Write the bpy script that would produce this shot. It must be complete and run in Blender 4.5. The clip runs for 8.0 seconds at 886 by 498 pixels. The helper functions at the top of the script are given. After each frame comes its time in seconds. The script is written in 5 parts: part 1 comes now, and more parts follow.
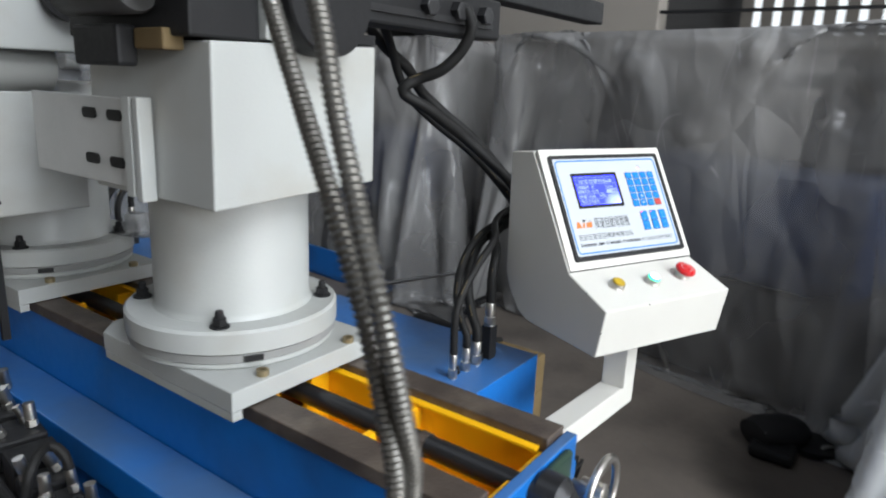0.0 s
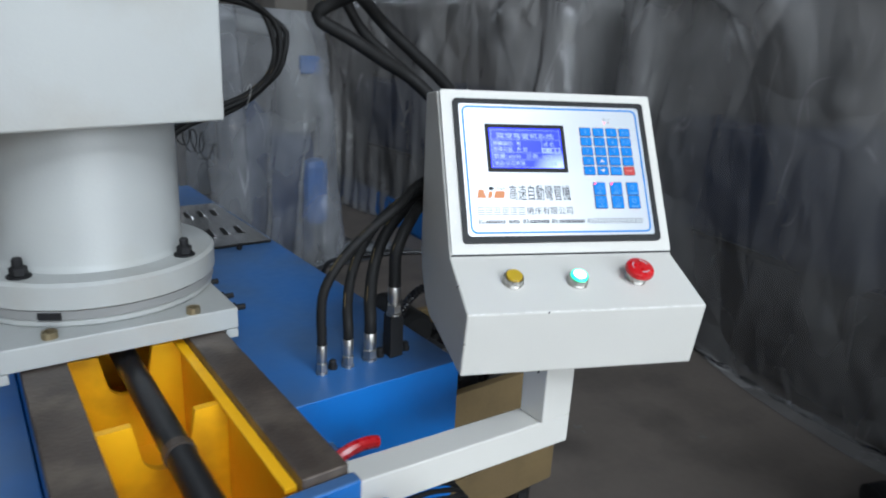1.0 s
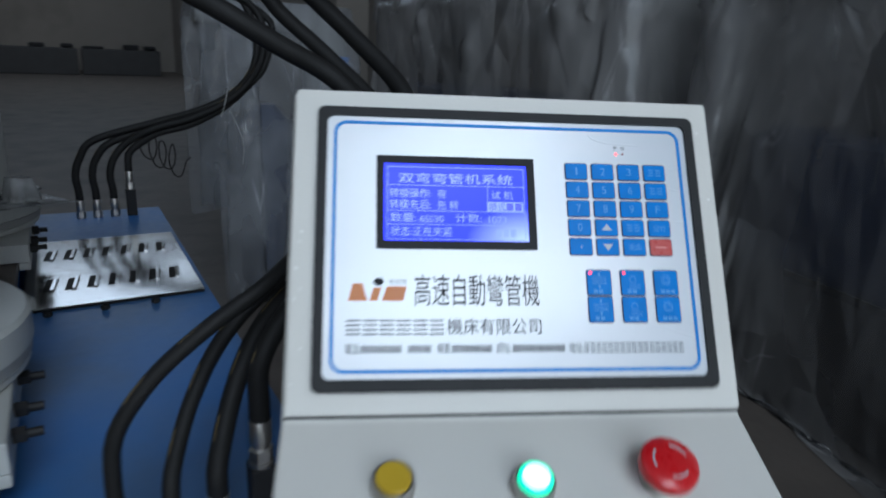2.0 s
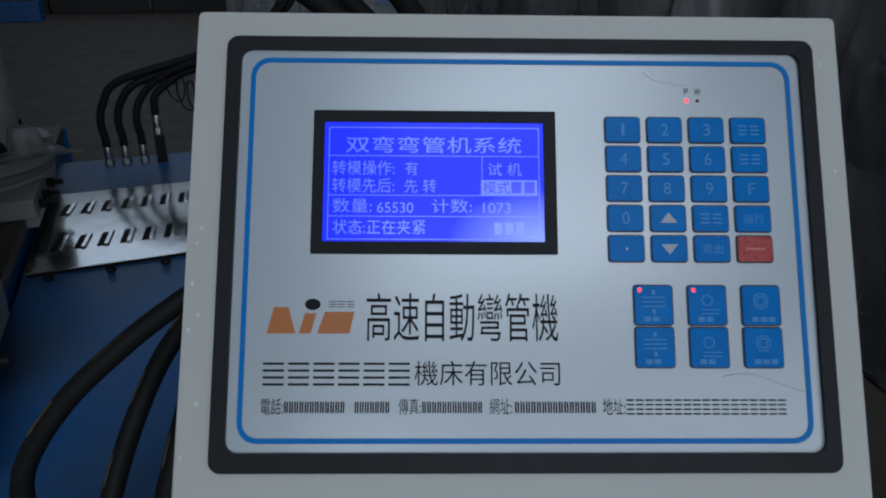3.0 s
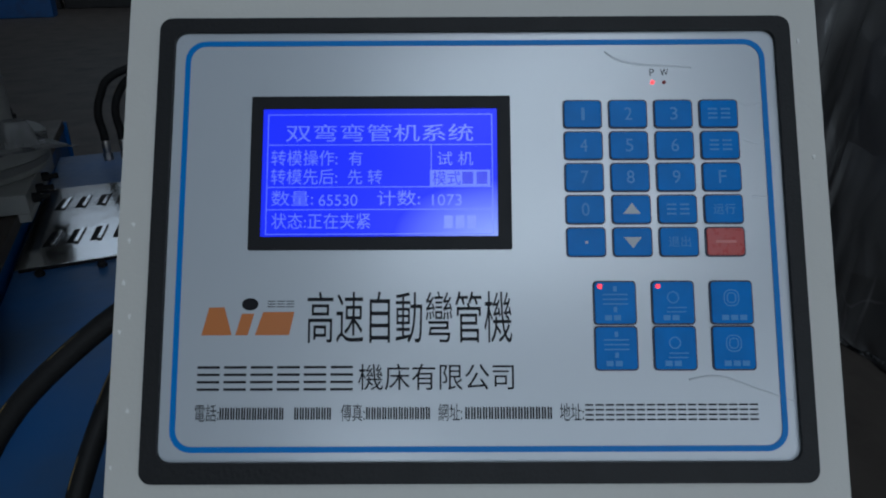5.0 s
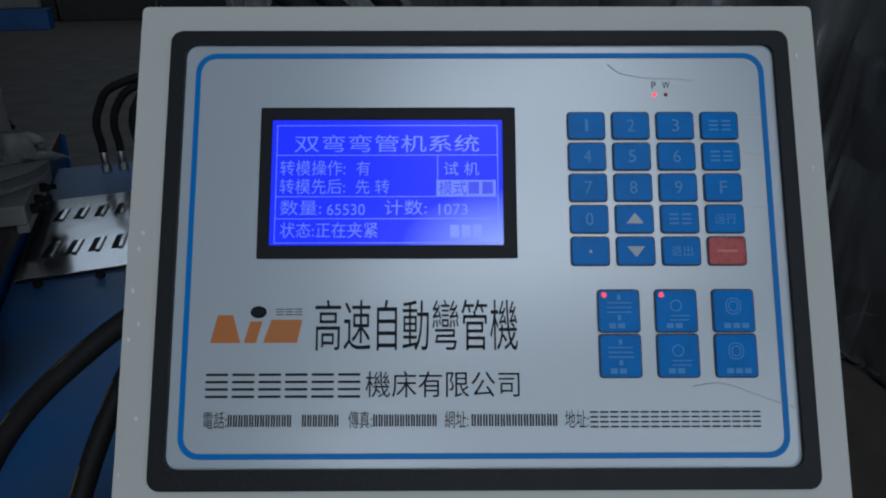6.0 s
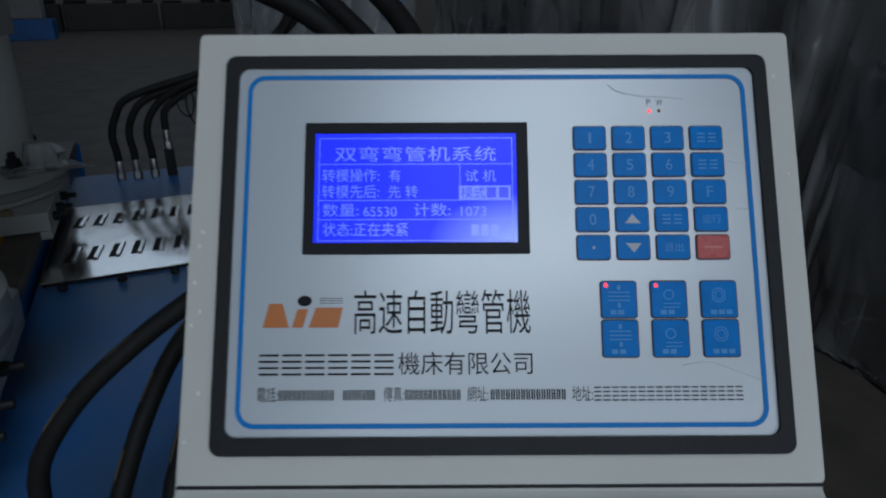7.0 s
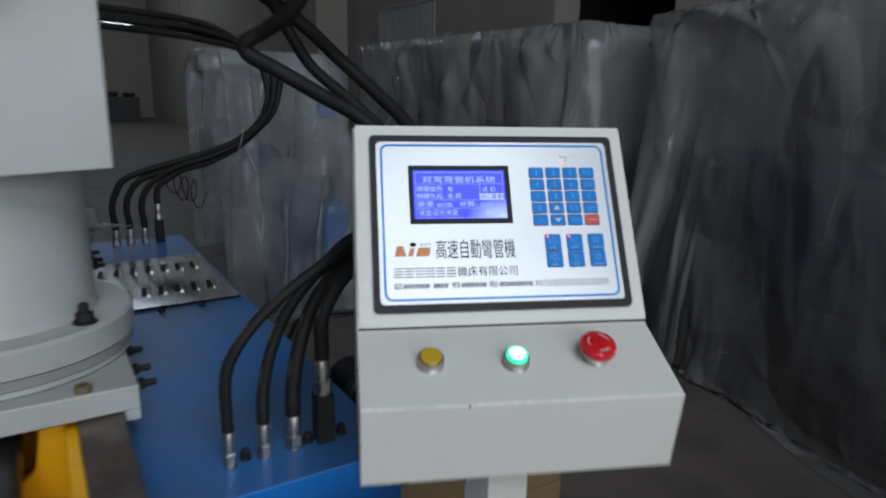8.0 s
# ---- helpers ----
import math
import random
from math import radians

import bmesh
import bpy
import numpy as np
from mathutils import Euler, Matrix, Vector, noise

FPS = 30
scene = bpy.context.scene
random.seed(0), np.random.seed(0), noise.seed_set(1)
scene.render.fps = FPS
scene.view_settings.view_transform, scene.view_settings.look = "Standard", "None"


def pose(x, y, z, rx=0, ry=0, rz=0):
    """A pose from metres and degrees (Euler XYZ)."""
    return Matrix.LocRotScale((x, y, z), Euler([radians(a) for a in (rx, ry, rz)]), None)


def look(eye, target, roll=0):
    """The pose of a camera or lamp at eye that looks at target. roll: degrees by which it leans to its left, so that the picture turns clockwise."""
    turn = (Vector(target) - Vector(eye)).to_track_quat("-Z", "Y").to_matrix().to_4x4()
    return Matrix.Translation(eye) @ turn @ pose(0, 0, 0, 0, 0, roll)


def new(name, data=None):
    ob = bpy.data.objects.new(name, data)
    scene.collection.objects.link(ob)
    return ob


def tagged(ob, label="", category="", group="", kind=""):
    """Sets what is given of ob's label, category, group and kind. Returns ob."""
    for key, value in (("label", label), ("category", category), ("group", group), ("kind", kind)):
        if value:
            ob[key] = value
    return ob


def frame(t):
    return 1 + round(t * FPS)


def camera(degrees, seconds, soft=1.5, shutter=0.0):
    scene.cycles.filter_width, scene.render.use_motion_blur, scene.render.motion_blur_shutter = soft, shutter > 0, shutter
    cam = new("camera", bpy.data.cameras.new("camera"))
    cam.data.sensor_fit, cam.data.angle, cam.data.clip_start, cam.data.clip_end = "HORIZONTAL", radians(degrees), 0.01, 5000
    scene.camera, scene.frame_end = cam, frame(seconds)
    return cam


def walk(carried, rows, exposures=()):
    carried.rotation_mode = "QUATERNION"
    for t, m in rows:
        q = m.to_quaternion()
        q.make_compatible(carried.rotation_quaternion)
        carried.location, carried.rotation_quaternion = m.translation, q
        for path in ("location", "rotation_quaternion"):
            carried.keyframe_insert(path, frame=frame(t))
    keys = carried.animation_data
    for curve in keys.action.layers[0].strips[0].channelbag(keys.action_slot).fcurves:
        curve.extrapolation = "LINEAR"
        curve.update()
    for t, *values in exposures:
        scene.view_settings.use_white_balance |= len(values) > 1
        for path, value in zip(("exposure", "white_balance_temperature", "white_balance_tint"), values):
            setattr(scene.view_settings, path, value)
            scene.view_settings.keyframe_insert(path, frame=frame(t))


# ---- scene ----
cam = camera(67.9, 8.0, soft=2.0, shutter=0.5)
PATH = [
    (0, (-1.224, -0.567, 1.329), (0.355, 0.557, 0.838), 2.5),
    (0.3, (-1.082, -0.675, 1.300), (0.414, 0.576, 0.858), 3.1),
    (0.5, (-0.937, -0.739, 1.311), (0.541, 0.522, 0.838), 4.5),
    (0.6, (-0.865, -0.765, 1.299), (0.58, 0.532, 0.817), 3.5),
    (1, (-0.635, -0.758, 1.264), (0.516, 0.769, 0.682), 3.0),
    (1.5, (-0.444, -0.633, 1.261), (0.629, 0.94, 0.65), 3.2),
    (2, (-0.212, -0.472, 1.241), (0.755, 1.181, 0.665), 2.7),
    (2.2, (-0.146, -0.426, 1.237), (0.726, 1.236, 0.545), 3.3),
    (3.3, (-0.074, -0.335, 1.225), (0.666, 1.347, 0.436), 0.6),
    (3.5, (-0.067, -0.334, 1.227), (0.657, 1.347, 0.421), 0.7),
    (4, (-0.048, -0.335, 1.22), (0.657, 1.352, 0.411), -0.5),
    (4.5, (-0.047, -0.335, 1.218), (0.661, 1.354, 0.414), -0.5),
    (5, (-0.042, -0.335, 1.22), (0.675, 1.353, 0.424), -0.3),
    (5.2, (-0.043, -0.335, 1.219), (0.677, 1.361, 0.441), -0.3),
    (6.3, (-0.052, -0.341, 1.222), (0.687, 1.355, 0.461), 0.0),
    (6.5, (-0.055, -0.346, 1.226), (0.68, 1.345, 0.451), -0.0),
    (7, (-0.077, -0.374, 1.232), (0.659, 1.333, 0.493), -0.2),
    (7.5, (-0.17, -0.472, 1.247), (0.722, 1.216, 0.65), 0.4),
    (8, (-0.387, -0.705, 1.252), (0.642, 0.943, 0.78), 1.1),
]
walk(cam, [(t, look(eye, target, roll)) for t, eye, target, roll in PATH],
     exposures=[(0.0, 0.82, 6600, 11), (0.5, 0.56, 6400, 11), (1.0, 0.30, 6150, 9.5), (1.5, -0.03, 5960, 8), (2.0, -0.55, 5800, 8), (2.2, -0.72, 5830, 8), (3.3, -1.70, 5750, 7), (6.5, -1.70, 5780, 7), (7.0, -1.57, 5800, 7), (7.5, -1.13, 5950, 8), (8.0, -0.55, 6250, 10)])

# ---- light ----
world = bpy.data.worlds.new("world")
scene.world = world
world.use_nodes = True
wn = world.node_tree.nodes
sky = wn.new("ShaderNodeTexSky")
sky.sky_type, sky.sun_disc = "NISHITA", False
sky.sun_elevation, sky.sun_rotation = radians(40), radians(170)
world.node_tree.links.new(sky.outputs[0], wn["Background"].inputs[0])
wn["Background"].inputs[1].default_value = 0.1


def area_light(name, loc, target, sx, sy, watts, colour):
    data = bpy.data.lights.new(name, "AREA")
    data.shape, data.size, data.size_y, data.energy, data.color = "RECTANGLE", sx, sy, watts, colour
    ob = new(name, data)
    ob.matrix_world = look(loc, target)
    return ob


DAY = (0.87, 0.945, 1.0)
area_light("daylight_door", (-0.2, -6.9, 2.3), (-0.2, 0, 1.9), 5.0, 4.0, 215, DAY)
area_light("daylight_clerestory", (-1.4, -6.9, 6.6), (-0.1, 0, 1.1), 4.8, 1.3, 300, DAY)
area_light("daylight_rooflight", (-1.0, -5.0, 7.45), (-1.0, -5.0, 0), 3.4, 1.9, 235, DAY)
# added overhead fill from an unseen source, for the bed's left and top faces
area_light("fill_overhead", (-2.6, 2.0, 7.4), (-2.6, 2.0, 0), 2.4, 6.0, 32, DAY)
# added fill, no window known here: lifts the heads' left flanks
area_light("fill_side", (-3.8, -6.9, 3.2), (-0.4, 0.6, 0.9), 1.5, 2.0, 105, DAY)
area_light("daylight_window", (4.0, -0.8, 2.5), (0, -0.8, 1.6), 3.0, 1.4, 32, DAY)
area_light("daylight_far", (0.0, 18.5, 7.4), (0.0, 18.5, 0), 6.0, 6.0, 240, DAY)

# ---- materials ----


def material(name, colour, rough=0.5, metal=0.0, vary=0.12, scale=9.0, bump=0.0, bump_scale=60.0, spec=0.5, coat=0.0, dirt=None, dirt_scale=3.0, dirt_amount=0.5):
    m = bpy.data.materials.new(name)
    m.use_nodes = True
    n, l = m.node_tree.nodes, m.node_tree.links
    b = n["Principled BSDF"]
    b.inputs["Metallic"].default_value = metal
    b.inputs["Specular IOR Level"].default_value = spec
    b.inputs["Coat Weight"].default_value = coat
    tc = n.new("ShaderNodeTexCoord")

    def noise_tex(sc, detail=5.0):
        t = n.new("ShaderNodeTexNoise")
        t.inputs["Scale"].default_value, t.inputs["Detail"].default_value = sc, detail
        l.new(tc.outputs["Object"], t.inputs["Vector"])
        return t

    def mixed(fac, a, c):
        mx = n.new("ShaderNodeMix")
        mx.data_type = "RGBA"
        l.new(fac, mx.inputs[0])
        for i, v in ((6, a), (7, c)):
            if isinstance(v, tuple):
                mx.inputs[i].default_value = (*v, 1)
            else:
                l.new(v, mx.inputs[i])
        return mx.outputs[2]

    big, fine = noise_tex(scale), noise_tex(scale * 12, 3.0)
    lo, hi = tuple(max(0, c * (1 - vary)) for c in colour), tuple(min(1, c * (1 + vary)) for c in colour)
    col = mixed(big.outputs[0], lo, hi)
    if dirt:
        d = noise_tex(dirt_scale, 8.0)
        r = n.new("ShaderNodeValToRGB")
        r.color_ramp.elements[0].position, r.color_ramp.elements[1].position = 0.5, 0.78
        r.color_ramp.elements[1].color = (dirt_amount,) * 3 + (1,)
        l.new(d.outputs[0], r.inputs[0])
        col = mixed(r.outputs[0], col, dirt)
    l.new(col, b.inputs["Base Color"])
    rr = n.new("ShaderNodeMapRange")
    rr.inputs[3].default_value, rr.inputs[4].default_value = max(0.02, rough - 0.08), min(1, rough + 0.1)
    l.new(fine.outputs[0], rr.inputs[0])
    l.new(rr.outputs[0], b.inputs["Roughness"])
    if bump:
        bt = noise_tex(bump_scale, 4.0)
        bp = n.new("ShaderNodeBump")
        bp.inputs["Strength"].default_value, bp.inputs["Distance"].default_value = bump, 0.004
        l.new(bt.outputs[0], bp.inputs["Height"])
        l.new(bp.outputs[0], b.inputs["Normal"])
    return m


def dust_and_sheen(m, colour, amount):
    """Fine dust, and the grey sheen of the hall put into the colour, on the faces that look up."""
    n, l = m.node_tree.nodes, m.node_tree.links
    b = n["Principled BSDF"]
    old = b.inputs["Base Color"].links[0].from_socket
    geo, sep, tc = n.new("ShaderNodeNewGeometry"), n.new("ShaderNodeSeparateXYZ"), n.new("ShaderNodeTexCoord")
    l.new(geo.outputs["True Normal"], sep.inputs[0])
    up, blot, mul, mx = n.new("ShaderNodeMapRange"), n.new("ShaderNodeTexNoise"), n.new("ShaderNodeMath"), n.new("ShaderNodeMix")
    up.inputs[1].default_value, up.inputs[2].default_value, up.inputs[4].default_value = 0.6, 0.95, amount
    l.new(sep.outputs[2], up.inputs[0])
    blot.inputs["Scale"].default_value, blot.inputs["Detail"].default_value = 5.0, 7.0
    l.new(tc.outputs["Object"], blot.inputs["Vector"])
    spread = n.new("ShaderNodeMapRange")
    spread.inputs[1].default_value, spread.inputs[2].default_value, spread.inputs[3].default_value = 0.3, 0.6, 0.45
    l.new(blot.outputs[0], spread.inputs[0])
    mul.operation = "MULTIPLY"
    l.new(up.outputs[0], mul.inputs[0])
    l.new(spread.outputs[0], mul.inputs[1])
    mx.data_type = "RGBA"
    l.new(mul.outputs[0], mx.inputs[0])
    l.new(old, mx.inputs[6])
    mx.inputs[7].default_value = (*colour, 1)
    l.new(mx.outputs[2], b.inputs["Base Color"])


def glowing(name, colour, strength, base=(0.02, 0.02, 0.02), rough=0.15):
    m = bpy.data.materials.new(name)
    m.use_nodes = True
    b = m.node_tree.nodes["Principled BSDF"]
    b.inputs["Base Color"].default_value = (*base, 1)
    b.inputs["Roughness"].default_value = rough
    b.inputs["Emission Color"].default_value = (*colour, 1)
    b.inputs["Emission Strength"].default_value = strength
    return m


WHITE = material("white_machine_paint", (0.37, 0.38, 0.37), 0.38, vary=0.04, bump=0.06, bump_scale=180, dirt=(0.27, 0.235, 0.18), dirt_scale=6, dirt_amount=0.45)
CASE = material("console_paint", (0.57, 0.555, 0.515), 0.42, vary=0.04, bump=0.05, bump_scale=420, dirt=(0.45, 0.43, 0.38), dirt_scale=4, dirt_amount=0.22)
BLUE = material("blue_machine_paint", (0.004, 0.125, 0.43), 0.37, vary=0.12, scale=4, dirt=(0.015, 0.05, 0.13), dirt_scale=5, dirt_amount=0.6)
# greyer tops: dust, with the hall's grazing reflection painted in
dust_and_sheen(BLUE, (0.085, 0.125, 0.165), 0.55)
YELLOW = material("yellow_paint", (0.90, 0.46, 0.006), 0.4, vary=0.08, scale=7, bump=0.1, bump_scale=70, dirt=(0.30, 0.12, 0.01), dirt_scale=7, dirt_amount=0.8)
RAIL = material("oiled_rail_steel", (0.085, 0.066, 0.055), 0.40, metal=0.35, vary=0.45, scale=22, bump=0.2, bump_scale=160, dirt=(0.20, 0.165, 0.13), dirt_scale=11, dirt_amount=0.75)
SCREW = material("black_oxide_steel", (0.03, 0.03, 0.032), 0.35, metal=0.5, vary=0.3)
IRON = material("dark_cast_iron", (0.013, 0.013, 0.014), 0.55, metal=0.1, vary=0.3, bump=0.15, bump_scale=60, spec=0.25)
RUBBER = material("black_rubber", (0.010, 0.0097, 0.0095), 0.6, vary=0.35, scale=30, bump=0.15, bump_scale=320, spec=0.22)
CHROME = material("zinc_plated_steel", (0.50, 0.48, 0.45), 0.34, metal=1.0, vary=0.25, scale=60)
BRASS = material("yellow_zinc", (0.34, 0.28, 0.17), 0.42, metal=0.85, vary=0.2, scale=40)
ALU = material("brushed_aluminium", (0.66, 0.66, 0.66), 0.16, metal=1.0, vary=0.06, scale=25, bump=0.12, bump_scale=14)
STEELBAND = material("grey_gasket", (0.22, 0.22, 0.215), 0.5, vary=0.15)
BEZEL = material("black_plastic_bezel", (0.012, 0.012, 0.013), 0.5, vary=0.1, bump=0.1, bump_scale=500, spec=0.25)
MEMBRANE = material("white_membrane", (0.445, 0.475, 0.51), 0.27, vary=0.02, scale=6, bump=0.03, bump_scale=12, spec=1.0, dirt=(0.40, 0.43, 0.46), dirt_scale=20, dirt_amount=0.2)
gloss = MEMBRANE.node_tree.nodes["Principled BSDF"].inputs
MEMBRANE.node_tree.links.remove(gloss["Roughness"].links[0])
gloss["Roughness"].default_value, gloss["IOR"].default_value = 0.28, 1.7
KEYBLUE = material("blue_key", (0.003, 0.175, 0.56), 0.34, vary=0.22, scale=90, bump=0.14, bump_scale=45, spec=0.16)
KEYRED = material("red_key", (0.42, 0.035, 0.03), 0.28, vary=0.1, scale=30)
KEYRIM = material("key_rim", (0.012, 0.02, 0.05), 0.4)
LINEBLUE = material("printed_blue_line", (0.006, 0.18, 0.54), 0.40, vary=0.05, spec=0.25)
INK = material("black_ink", (0.012, 0.012, 0.015), 0.5, spec=0.12)
ORANGE = material("orange_ink", (0.50, 0.155, 0.03), 0.4, vary=0.06)
LEGEND = material("pale_key_legend", (0.10, 0.30, 0.62), 0.45, spec=0.2)
LEGEND_BRIGHT = material("white_key_legend", (0.42, 0.46, 0.48), 0.40)
LCDFRAME = material("lcd_black_frame", (0.010, 0.010, 0.012), 0.5, spec=0.2)
LCDTEXT = glowing("lcd_lit_dots", (0.15, 0.21, 1.0), 2.8)
LCDDOT = glowing("lcd_unlit_dots", (0.035, 0.045, 0.98), 2.4)
LED_RED = glowing("red_led", (1.0, 0.035, 0.04), 7.0)
LED_OFF = material("dark_led", (0.22, 0.03, 0.03), 0.3)
RED = material("red_plastic", (0.50, 0.008, 0.012), 0.28, vary=0.05, coat=0.3)
YBUTTON = material("yellow_plastic", (0.45, 0.30, 0.02), 0.3, vary=0.05)
GREEN_LIT = glowing("lit_green_lens", (0.02, 0.85, 0.45), 1.6, (0.1, 0.5, 0.3))
GREEN_CORE = glowing("lit_lens_core", (0.55, 1.0, 0.85), 3.0, (0.4, 0.6, 0.5))
CONCRETE = material("concrete_floor", (0.112, 0.094, 0.080), 0.55, vary=0.45, scale=3.0, bump=0.15, bump_scale=28, dirt=(0.036, 0.031, 0.028), dirt_scale=2.6, dirt_amount=0.85)
PLASTER = material("dirty_plaster", (0.25, 0.225, 0.20), 0.85, vary=0.1, scale=1.5, bump=0.2, bump_scale=30, dirt=(0.13, 0.115, 0.10), dirt_scale=0.8, dirt_amount=0.6)
ROOF = material("roof_sheet", (0.12, 0.12, 0.12), 0.8, vary=0.1)
WOOD = material("crate_wood", (0.13, 0.088, 0.036), 0.75, vary=0.4, scale=12, bump=0.3, bump_scale=40, dirt=(0.10, 0.065, 0.03), dirt_scale=6, dirt_amount=0.7)
NAVY = material("navy_machine_paint", (0.008, 0.03, 0.10), 0.4, vary=0.2)
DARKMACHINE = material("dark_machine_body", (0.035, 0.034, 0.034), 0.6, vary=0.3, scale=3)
GREYMACHINE = material("grey_machine_body", (0.27, 0.27, 0.26), 0.6, vary=0.2, scale=3)
SLAT = material("brown_steel_slat", (0.085, 0.075, 0.065), 0.6, vary=0.2)
PAINTBAR = material("white_window_bar", (0.75, 0.76, 0.76), 0.5, vary=0.05)


def lcd_material():
    """Blue backlit screen; the backlight is stronger at its lower right corner."""
    m = glowing("lcd_backlight", (0.045, 0.06, 1.0), 2.8, (0.01, 0.01, 0.05), 0.2)
    n, l = m.node_tree.nodes, m.node_tree.links
    n["Principled BSDF"].inputs["Specular IOR Level"].default_value = 0.15
    tc = n.new("ShaderNodeTexCoord")
    d = n.new("ShaderNodeVectorMath")
    d.operation = "DISTANCE"
    d.inputs[1].default_value = (1.0, 0.0, 0.0)
    l.new(tc.outputs["Generated"], d.inputs[0])
    mr = n.new("ShaderNodeMapRange")
    mr.inputs[1].default_value, mr.inputs[2].default_value, mr.inputs[3].default_value, mr.inputs[4].default_value = 0.0, 0.44, 1.0, 0.0
    l.new(d.outputs["Value"], mr.inputs[0])
    mx = n.new("ShaderNodeMix")
    mx.data_type = "RGBA"
    mx.inputs[6].default_value, mx.inputs[7].default_value = (0.022, 0.034, 1.0, 1), (0.33, 0.43, 1.0, 1)
    l.new(mr.outputs[0], mx.inputs[0])
    l.new(mx.outputs[2], n["Principled BSDF"].inputs["Emission Color"])
    return m


def film_material(name, milky, colour, clear, grain=1.6, relief=0.45, crumple=1.0):
    """Thin dusty polythene: part see-through, part milky, crumpled, with sheen and whitened creases that also stand for
    fold highlights.
    """
    m = bpy.data.materials.new(name)
    m.use_nodes = True
    n, l = m.node_tree.nodes, m.node_tree.links
    b = n["Principled BSDF"]
    b.inputs["Roughness"].default_value = 0.17
    b.inputs["Specular IOR Level"].default_value = 0.8
    tr, mx = n.new("ShaderNodeBsdfTransparent"), n.new("ShaderNodeMixShader")
    tr.inputs[0].default_value = (0.86, 0.87, 0.88, 1)
    tc = n.new("ShaderNodeTexCoord")

    def node(kind, scale, stretch, turn, feature=""):
        mp, t = n.new("ShaderNodeMapping"), n.new(kind)
        mp.inputs["Scale"].default_value = stretch
        mp.inputs["Rotation"].default_value = turn
        l.new(tc.outputs["Object"], mp.inputs[0])
        wob = n.new("ShaderNodeTexNoise")
        wob.inputs["Scale"].default_value = 2.5
        l.new(mp.outputs[0], wob.inputs["Vector"])
        add = n.new("ShaderNodeVectorMath")
        add.operation = "MULTIPLY_ADD"
        add.inputs[1].default_value = (0.35, 0.35, 0.35)
        l.new(wob.outputs["Color"], add.inputs[0])
        l.new(mp.outputs[0], add.inputs[2])
        t.inputs["Scale"].default_value = scale
        if feature:
            t.feature = feature
        l.new(add.outputs[0], t.inputs["Vector"])
        return t.outputs[0]

    def math_node(op, a, c, d=None):
        q = n.new("ShaderNodeMath")
        q.operation = op
        for k, v in enumerate((a, c, d)):
            if v is None:
                continue
            if isinstance(v, float):
                q.inputs[k].default_value = v
            else:
                l.new(v, q.inputs[k])
        return q.outputs[0]

    facet = node("ShaderNodeTexVoronoi", 1.5, (1, 1, 0.7), (0.3, 0.5, 0.4), "DISTANCE_TO_EDGE")
    tight = node("ShaderNodeTexVoronoi", 3.6, (1, 1, 0.45), (0.8, 0.2, 1.3), "DISTANCE_TO_EDGE")
    tiny = node("ShaderNodeTexVoronoi", 9.0, (1, 1, 0.4), (0.1, 0.9, 0.3), "DISTANCE_TO_EDGE")
    edge = node("ShaderNodeTexVoronoi", 3.0, (1, 1, 0.16), (0.35, 0.25, 0.9), "DISTANCE_TO_EDGE")
    edge2 = node("ShaderNodeTexVoronoi", 6.0, (1, 1, 0.3), (-0.55, -0.4, 0.2), "DISTANCE_TO_EDGE")
    dust = node("ShaderNodeTexNoise", grain, (1, 1, 0.7), (0, 0, 0))
    height = math_node("MULTIPLY_ADD", tight, 0.30 * crumple, facet)
    height = math_node("MULTIPLY_ADD", tiny, 0.06 * crumple, height)
    bp = n.new("ShaderNodeBump")
    bp.inputs["Strength"].default_value, bp.inputs["Distance"].default_value = relief, 0.2
    l.new(height, bp.inputs["Height"])
    l.new(bp.outputs[0], b.inputs["Normal"])

    def ramp(v, a, c, lo, hi):
        mr = n.new("ShaderNodeMapRange")
        for k, w in ((1, a), (2, c), (3, lo), (4, hi)):
            mr.inputs[k].default_value = w
        l.new(v, mr.inputs[0])
        return mr.outputs[0]

    opaque = ramp(dust, 0.35, 0.65, clear, milky)
    worn = node("ShaderNodeTexNoise", 4.5, (1, 1, 0.6), (0.4, 0.1, 0.2))
    # pale broken lines: milky creases, with the bright fold highlights painted in
    lines = math_node("MULTIPLY", ramp(worn, 0.56, 0.72, 0.0, 1.0), math_node("ADD", ramp(edge, 0.0, 0.012, 0.50, 0.0), ramp(edge2, 0.0, 0.014, 0.36, 0.0)))
    fac = math_node("MINIMUM", math_node("ADD", opaque, lines), 0.96)
    tint = n.new("ShaderNodeMix")
    tint.data_type = "RGBA"
    tint.inputs[6].default_value = (*(c * 0.75 for c in colour), 1)
    tint.inputs[7].default_value = (*(min(1, c * 1.5) for c in colour), 1)
    l.new(math_node("ADD", ramp(dust, 0.3, 0.7, 0.1, 0.5), lines), tint.inputs[0])
    l.new(tint.outputs[2], b.inputs["Base Color"])
    l.new(fac, mx.inputs[0])
    glow, both = n.new("ShaderNodeBsdfTranslucent"), n.new("ShaderNodeMixShader")
    both.inputs[0].default_value = 0.30
    l.new(tint.outputs[2], glow.inputs[0])
    l.new(bp.outputs[0], glow.inputs[1])
    l.new(b.outputs[0], both.inputs[1])
    l.new(glow.outputs[0], both.inputs[2])
    l.new(tr.outputs[0], mx.inputs[1])
    l.new(both.outputs[0], mx.inputs[2])
    l.new(mx.outputs[0], n["Material Output"].inputs[0])
    return m


